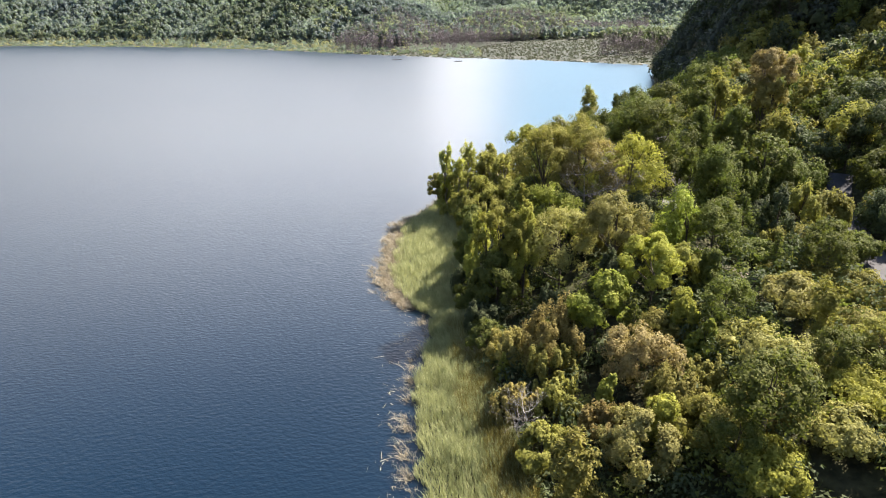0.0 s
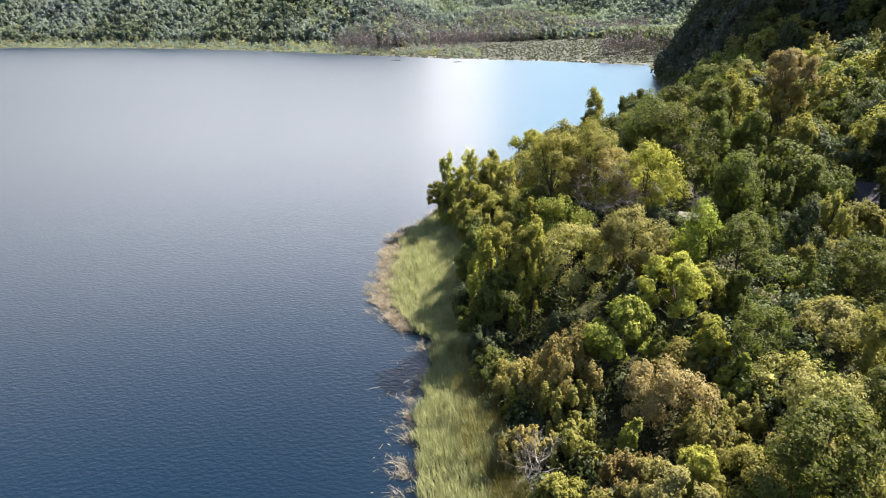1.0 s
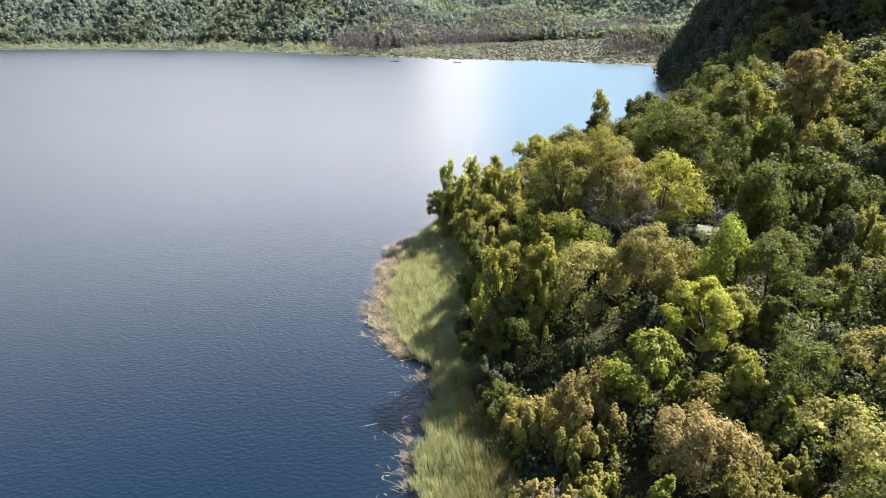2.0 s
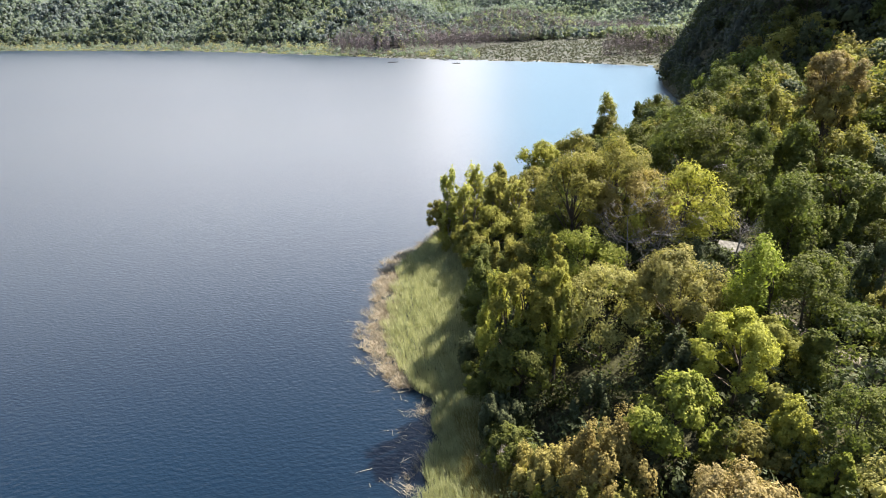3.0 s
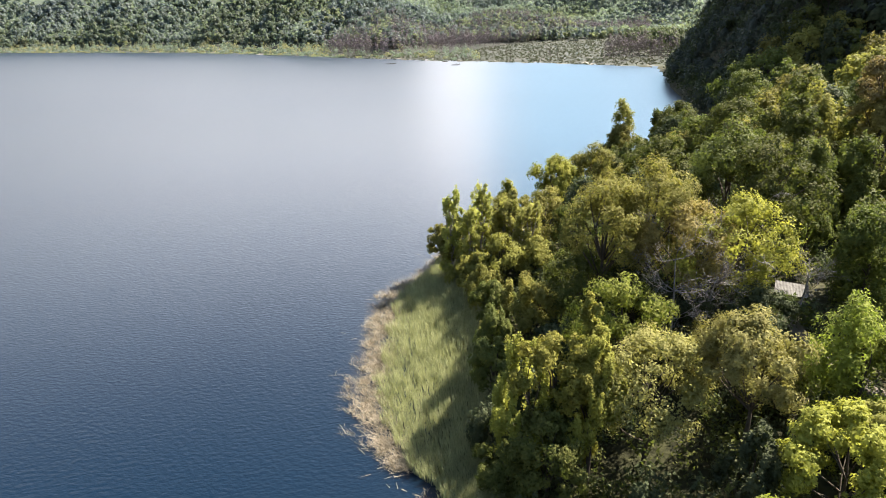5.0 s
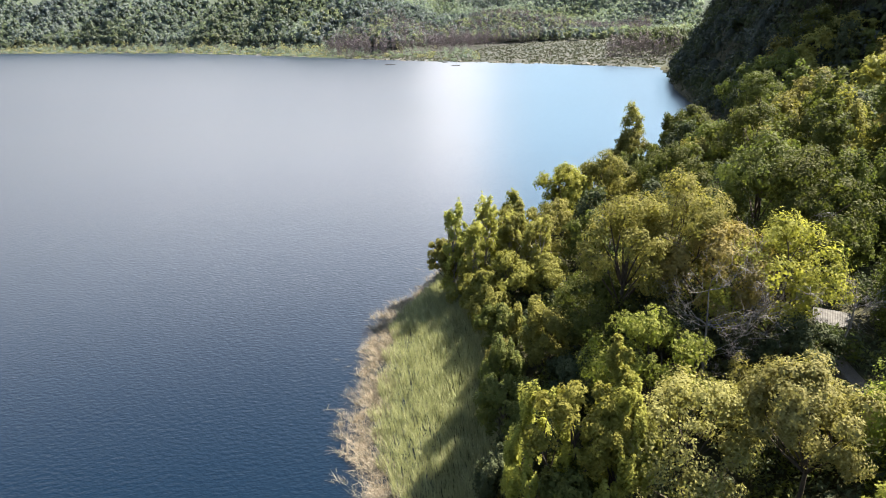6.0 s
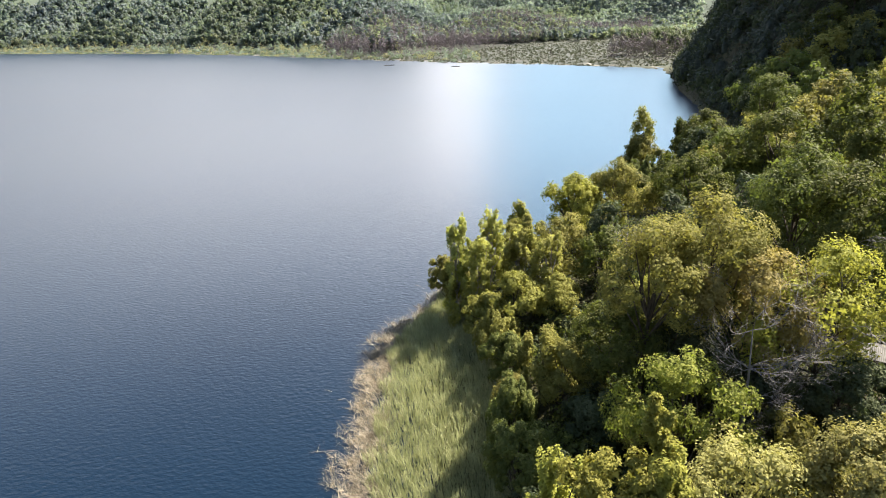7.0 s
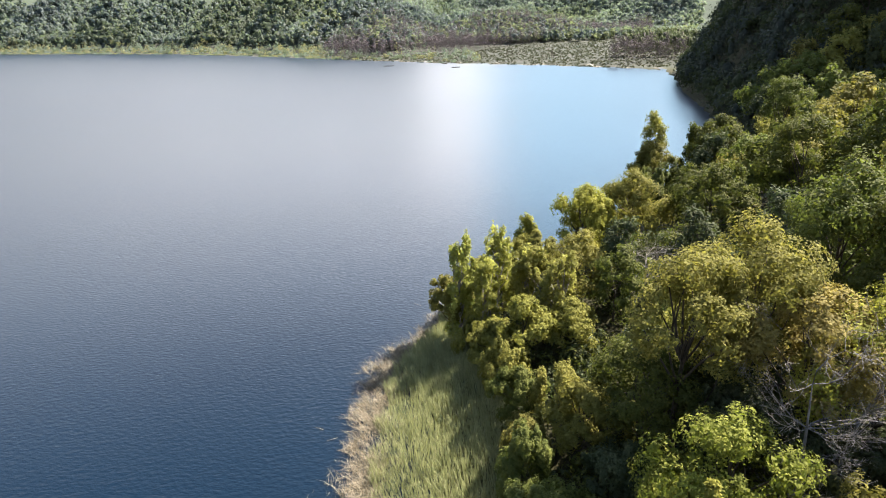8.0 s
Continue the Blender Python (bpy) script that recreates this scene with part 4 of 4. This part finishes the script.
def undergrowth():
    rng = np.random.default_rng(31)
    x, y = rng.uniform(0, 85, 4400), rng.uniform(-12, 130, 4400)
    d = shore_distance(x, y)
    ok = (d > 3) & (x < 30 + 0.6 * y) & (x > reed_edge(np.clip(y, 25, 123))[1] + 0.3)
    ok &= np.array([off_tracks(a, b, 0.3) for a, b in zip(x, y)])
    x, y = x[ok], y[ok]
    part_of = rng.integers(0, 3, len(x))
    # two thirds dark leaves: shade in the gaps is put into their colour
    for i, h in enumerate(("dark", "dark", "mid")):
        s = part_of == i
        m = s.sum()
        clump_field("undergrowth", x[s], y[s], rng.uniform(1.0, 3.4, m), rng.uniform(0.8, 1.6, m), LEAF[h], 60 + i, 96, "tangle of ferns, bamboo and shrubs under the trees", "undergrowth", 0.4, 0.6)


def marsh_depth(x):
    """How far the open marsh reaches inland on the far shore."""
    return np.interp(x, [-260, -120, -60, 0, 80, 210, 340], [0, 12, 40, 105, 250, 430, 520])


FAR_LEAF = {   # gum and pine woods: haze put into the leaf colours, paler and blue-grey
    "grey": foliage("gum_leaves_hazy_grey", (0.125, 0.148, 0.138), (0.165, 0.19, 0.172), 0.6),
    "mid": foliage("gum_leaves_hazy_green", (0.118, 0.14, 0.108), (0.158, 0.182, 0.138), 0.6),
    "dark": foliage("pine_needles_hazy", (0.072, 0.088, 0.086), (0.10, 0.12, 0.112), 0.4),
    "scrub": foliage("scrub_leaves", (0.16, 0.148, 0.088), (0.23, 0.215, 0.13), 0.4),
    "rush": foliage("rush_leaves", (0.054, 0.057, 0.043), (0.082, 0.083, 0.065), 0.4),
    "bright": foliage("gum_leaves_hazy_pale", (0.125, 0.135, 0.085), (0.165, 0.175, 0.112), 0.5),
    # darkened and greyed to carry the hillside's shade
    "hill": foliage("hill_leaves_shaded", (0.05, 0.06, 0.045), (0.078, 0.092, 0.066), 0.2),
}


def hill_woods():
    rng = np.random.default_rng(33)
    # slope of the hill beyond the bay
    n = 6200
    x, y = rng.uniform(70, 420, n), rng.uniform(200, 680, n)
    d = shore_distance(x, y)
    ok = (d > 0.5) & (y > 205) & (x > hill_foot(y) - 1) & (x < hill_foot(y) + 130)
    x, y = x[ok], y[ok]
    # shade on the slope is put into the dark leaf colours used here
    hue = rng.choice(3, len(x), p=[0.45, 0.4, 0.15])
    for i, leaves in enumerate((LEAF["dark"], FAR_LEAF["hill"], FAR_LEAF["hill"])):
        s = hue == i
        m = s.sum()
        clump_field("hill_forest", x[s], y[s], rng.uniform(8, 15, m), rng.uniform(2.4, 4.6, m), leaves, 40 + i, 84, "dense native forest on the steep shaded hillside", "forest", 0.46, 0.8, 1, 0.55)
    # slopes beyond the lake: stands of one kind beside another
    n = 92000
    x, y = rng.uniform(-1150, 700, n), rng.uniform(520, 1750, n)
    d = shore_distance(x, y)
    ok = (d > 58) & (d < np.where(x < -130, 225, 900)) & ((d < 330) | (rng.uniform(0, 1, n) < 0.45)) & (np.abs(x + 20) < 0.80 * y) & ((land(x, y) > 5.5) | (d > marsh_depth(x) + 110)) & (x < hill_foot(y) - 4)
    x, y, d = x[ok], y[ok], d[ok]
    stand = waves(x, y, 70, 0.4) + 0.5 * waves(x, y, 27, 1.2) + rng.normal(0, 0.25, len(x))
    hue = np.where(stand > 0.75, 3, np.where(stand > 0.05, 1, np.where(stand > -0.75, 0, 2)))
    edge = (d < marsh_depth(x) + 150) & (x > -200) & (rng.uniform(0, 1, len(x)) < 0.3)
    hue[edge] = 3
    # the low ridge's blue shade is put into its leaf colour
    ridge = (x > -190) & (x < 250) & (np.abs(y - 920 - 0.25 * x) < 170) & ~edge & (rng.uniform(0, 1, len(x)) < 0.85)
    hue[ridge] = 2
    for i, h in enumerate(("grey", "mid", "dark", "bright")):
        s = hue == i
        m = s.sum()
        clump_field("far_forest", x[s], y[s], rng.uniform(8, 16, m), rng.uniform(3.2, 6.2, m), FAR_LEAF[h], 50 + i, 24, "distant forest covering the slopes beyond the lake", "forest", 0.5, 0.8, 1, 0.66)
    # dark conifers on the flat at the foot of the hill
    n = 1500
    x, y = rng.uniform(120, 300, n), rng.uniform(520, 760, n)
    near_foot = hill_foot(y) - x
    ok = (near_foot > 2) & (near_foot < 66) & (shore_distance(x, y) > 108) & (rng.uniform(0, 1, n) < 0.5)
    x, y = x[ok], y[ok]
    clump_field("conifer_stand", x, y, rng.uniform(14, 24, len(x)), rng.uniform(2.2, 4.0, len(x)), LEAF["dark"], 58, 40, "dark conifers standing at the foot of the hill", "forest", 0.5, 0.7, 1)


TWIG = foliage("bare_twigs", (0.078, 0.066, 0.074), (0.13, 0.112, 0.122), 0.1, 0.9)


def far_shore():
    rng = np.random.default_rng(35)
    # shrubs and reeds along the far bank
    n = 16000
    x, y = rng.uniform(-1000, 120, n), rng.uniform(500, 1100, n)
    d = shore_distance(x, y)
    ok = (d > 1.5) & (d < 80) & (x < 20 + 0 * y) & (np.abs(x) < 0.85 * y)
    ok &= rng.uniform(0, 1, n) < np.where(x > -120, 0.25, 0.9)
    x, y, d = x[ok], y[ok], d[ok]
    hue = rng.choice(3, len(x), p=[0.35, 0.4, 0.25])
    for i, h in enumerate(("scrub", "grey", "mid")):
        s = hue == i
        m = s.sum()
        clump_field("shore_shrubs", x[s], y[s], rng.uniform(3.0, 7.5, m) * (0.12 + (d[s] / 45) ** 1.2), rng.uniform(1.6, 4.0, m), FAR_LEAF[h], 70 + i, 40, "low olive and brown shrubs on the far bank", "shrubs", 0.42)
    # leafless drowned wood on the marsh
    n = 9000
    x, y = rng.uniform(-150, 340, n), rng.uniform(540, 1300, n)
    d = shore_distance(x, y)
    belt = (d > marsh_depth(x) + 8 * waves(x, y, 9)) & (d < marsh_depth(x) + 150) & (x < 0.30 * y)
    side = (x > 112 + 0.25 * (y - 500)) & (x < hill_foot(y) - 6) & (d > 18) & (d < 118)
    ok = belt | side
    x, y = x[ok], y[ok]
    m = len(x)
    clump_field("bare_wood", x, y, rng.uniform(13, 23, m), rng.uniform(1.5, 3.0, m), TWIG, 80, 44, "band of grey leafless trees on the marsh", "bare trees", 0.8, 0.25)
    # rushes on the marsh
    n = 9500
    x, y = rng.uniform(-120, 260, n), rng.uniform(505, 1000, n)
    d = shore_distance(x, y)
    ok = (d > 1) & (d < marsh_depth(x) + 20)
    x, y = x[ok], y[ok]
    clump_field("marsh_grass", x, y, rng.uniform(0.25, 0.7, len(x)), rng.uniform(0.5, 1.1, len(x)), FAR_LEAF["rush"], 81, 8, "pale rough grass and rushes on the marsh", "grass", 0.8, 0.4)
    # dead trunks standing on the marsh
    for i in range(26):
        x, y = rng.uniform(20, 150), rng.uniform(545, 720)
        if float(shore_distance(np.array([x]), np.array([y]))[0]) < 8:
            continue
        h = rng.uniform(4, 9)
        stem = tube(bent(rng, np.array([0, 0, -0.5]), np.array([rng.normal(0, 0.4), rng.normal(0, 0.4), h]), 0.2, 5), np.linspace(0.26, 0.09, 5), 6)
        arms = [tube(bent(rng, np.array([0, 0, h * q]), np.array([rng.normal(0, 1.2), rng.normal(0, 1.2), h * q + 1.0]), 0.1, 3), np.linspace(0.09, 0.03, 3), 4) for q in (0.5, 0.68, 0.82)]
        ob = new("dead_trunk", mesh_of("dead_trunk", *join([stem] + arms), BARK))
        ob.matrix_basis = pose(x, y, float(land(x, y)))
        tagged(ob, "dark dead tree trunk standing on the marsh", "dead tree", "dead trunks on the marsh")


DRIFT = [(-57.3, 571.3, 9, 8), (-0.3, 543.4, 7, -12), (44.4, 581.2, 8, 20), (-10.0, 588.3, 5, -5)]


def driftwood():
    """Grounded logs with broken limbs off the far beach."""
    rng = np.random.default_rng(36)
    for x, y, size, turn in DRIFT:
        bole = tube(bent(rng, np.array([-size / 2, 0, 0.05]), np.array([size / 2, 0, 0.35]), 0.12, 6), np.linspace(0.42, 0.2, 6), 7)
        limbs = [tube(bent(rng, np.array([size * q, 0, 0.25]), np.array([size * q + rng.normal(0, 0.5), rng.normal(0, 0.8), rng.uniform(0.9, 1.8)]), 0.1, 4), np.linspace(0.15, 0.04, 4), 5) for q in (-0.3, -0.05, 0.2, 0.42)]
        root = new("driftwood_log")
        part("bole", mesh_of("bole", *bole, BARK), root)
        for limb in limbs:
            part("limb", mesh_of("limb", *limb, BARK), root, "broken dark limb")
        root.matrix_basis = pose(x, y, 0.0, 0, 0, turn)
        tagged(root, "dark waterlogged tree trunk lying in shallow water", "driftwood", "driftwood off the far beach")


undergrowth()
hill_woods()
far_shore()
driftwood()
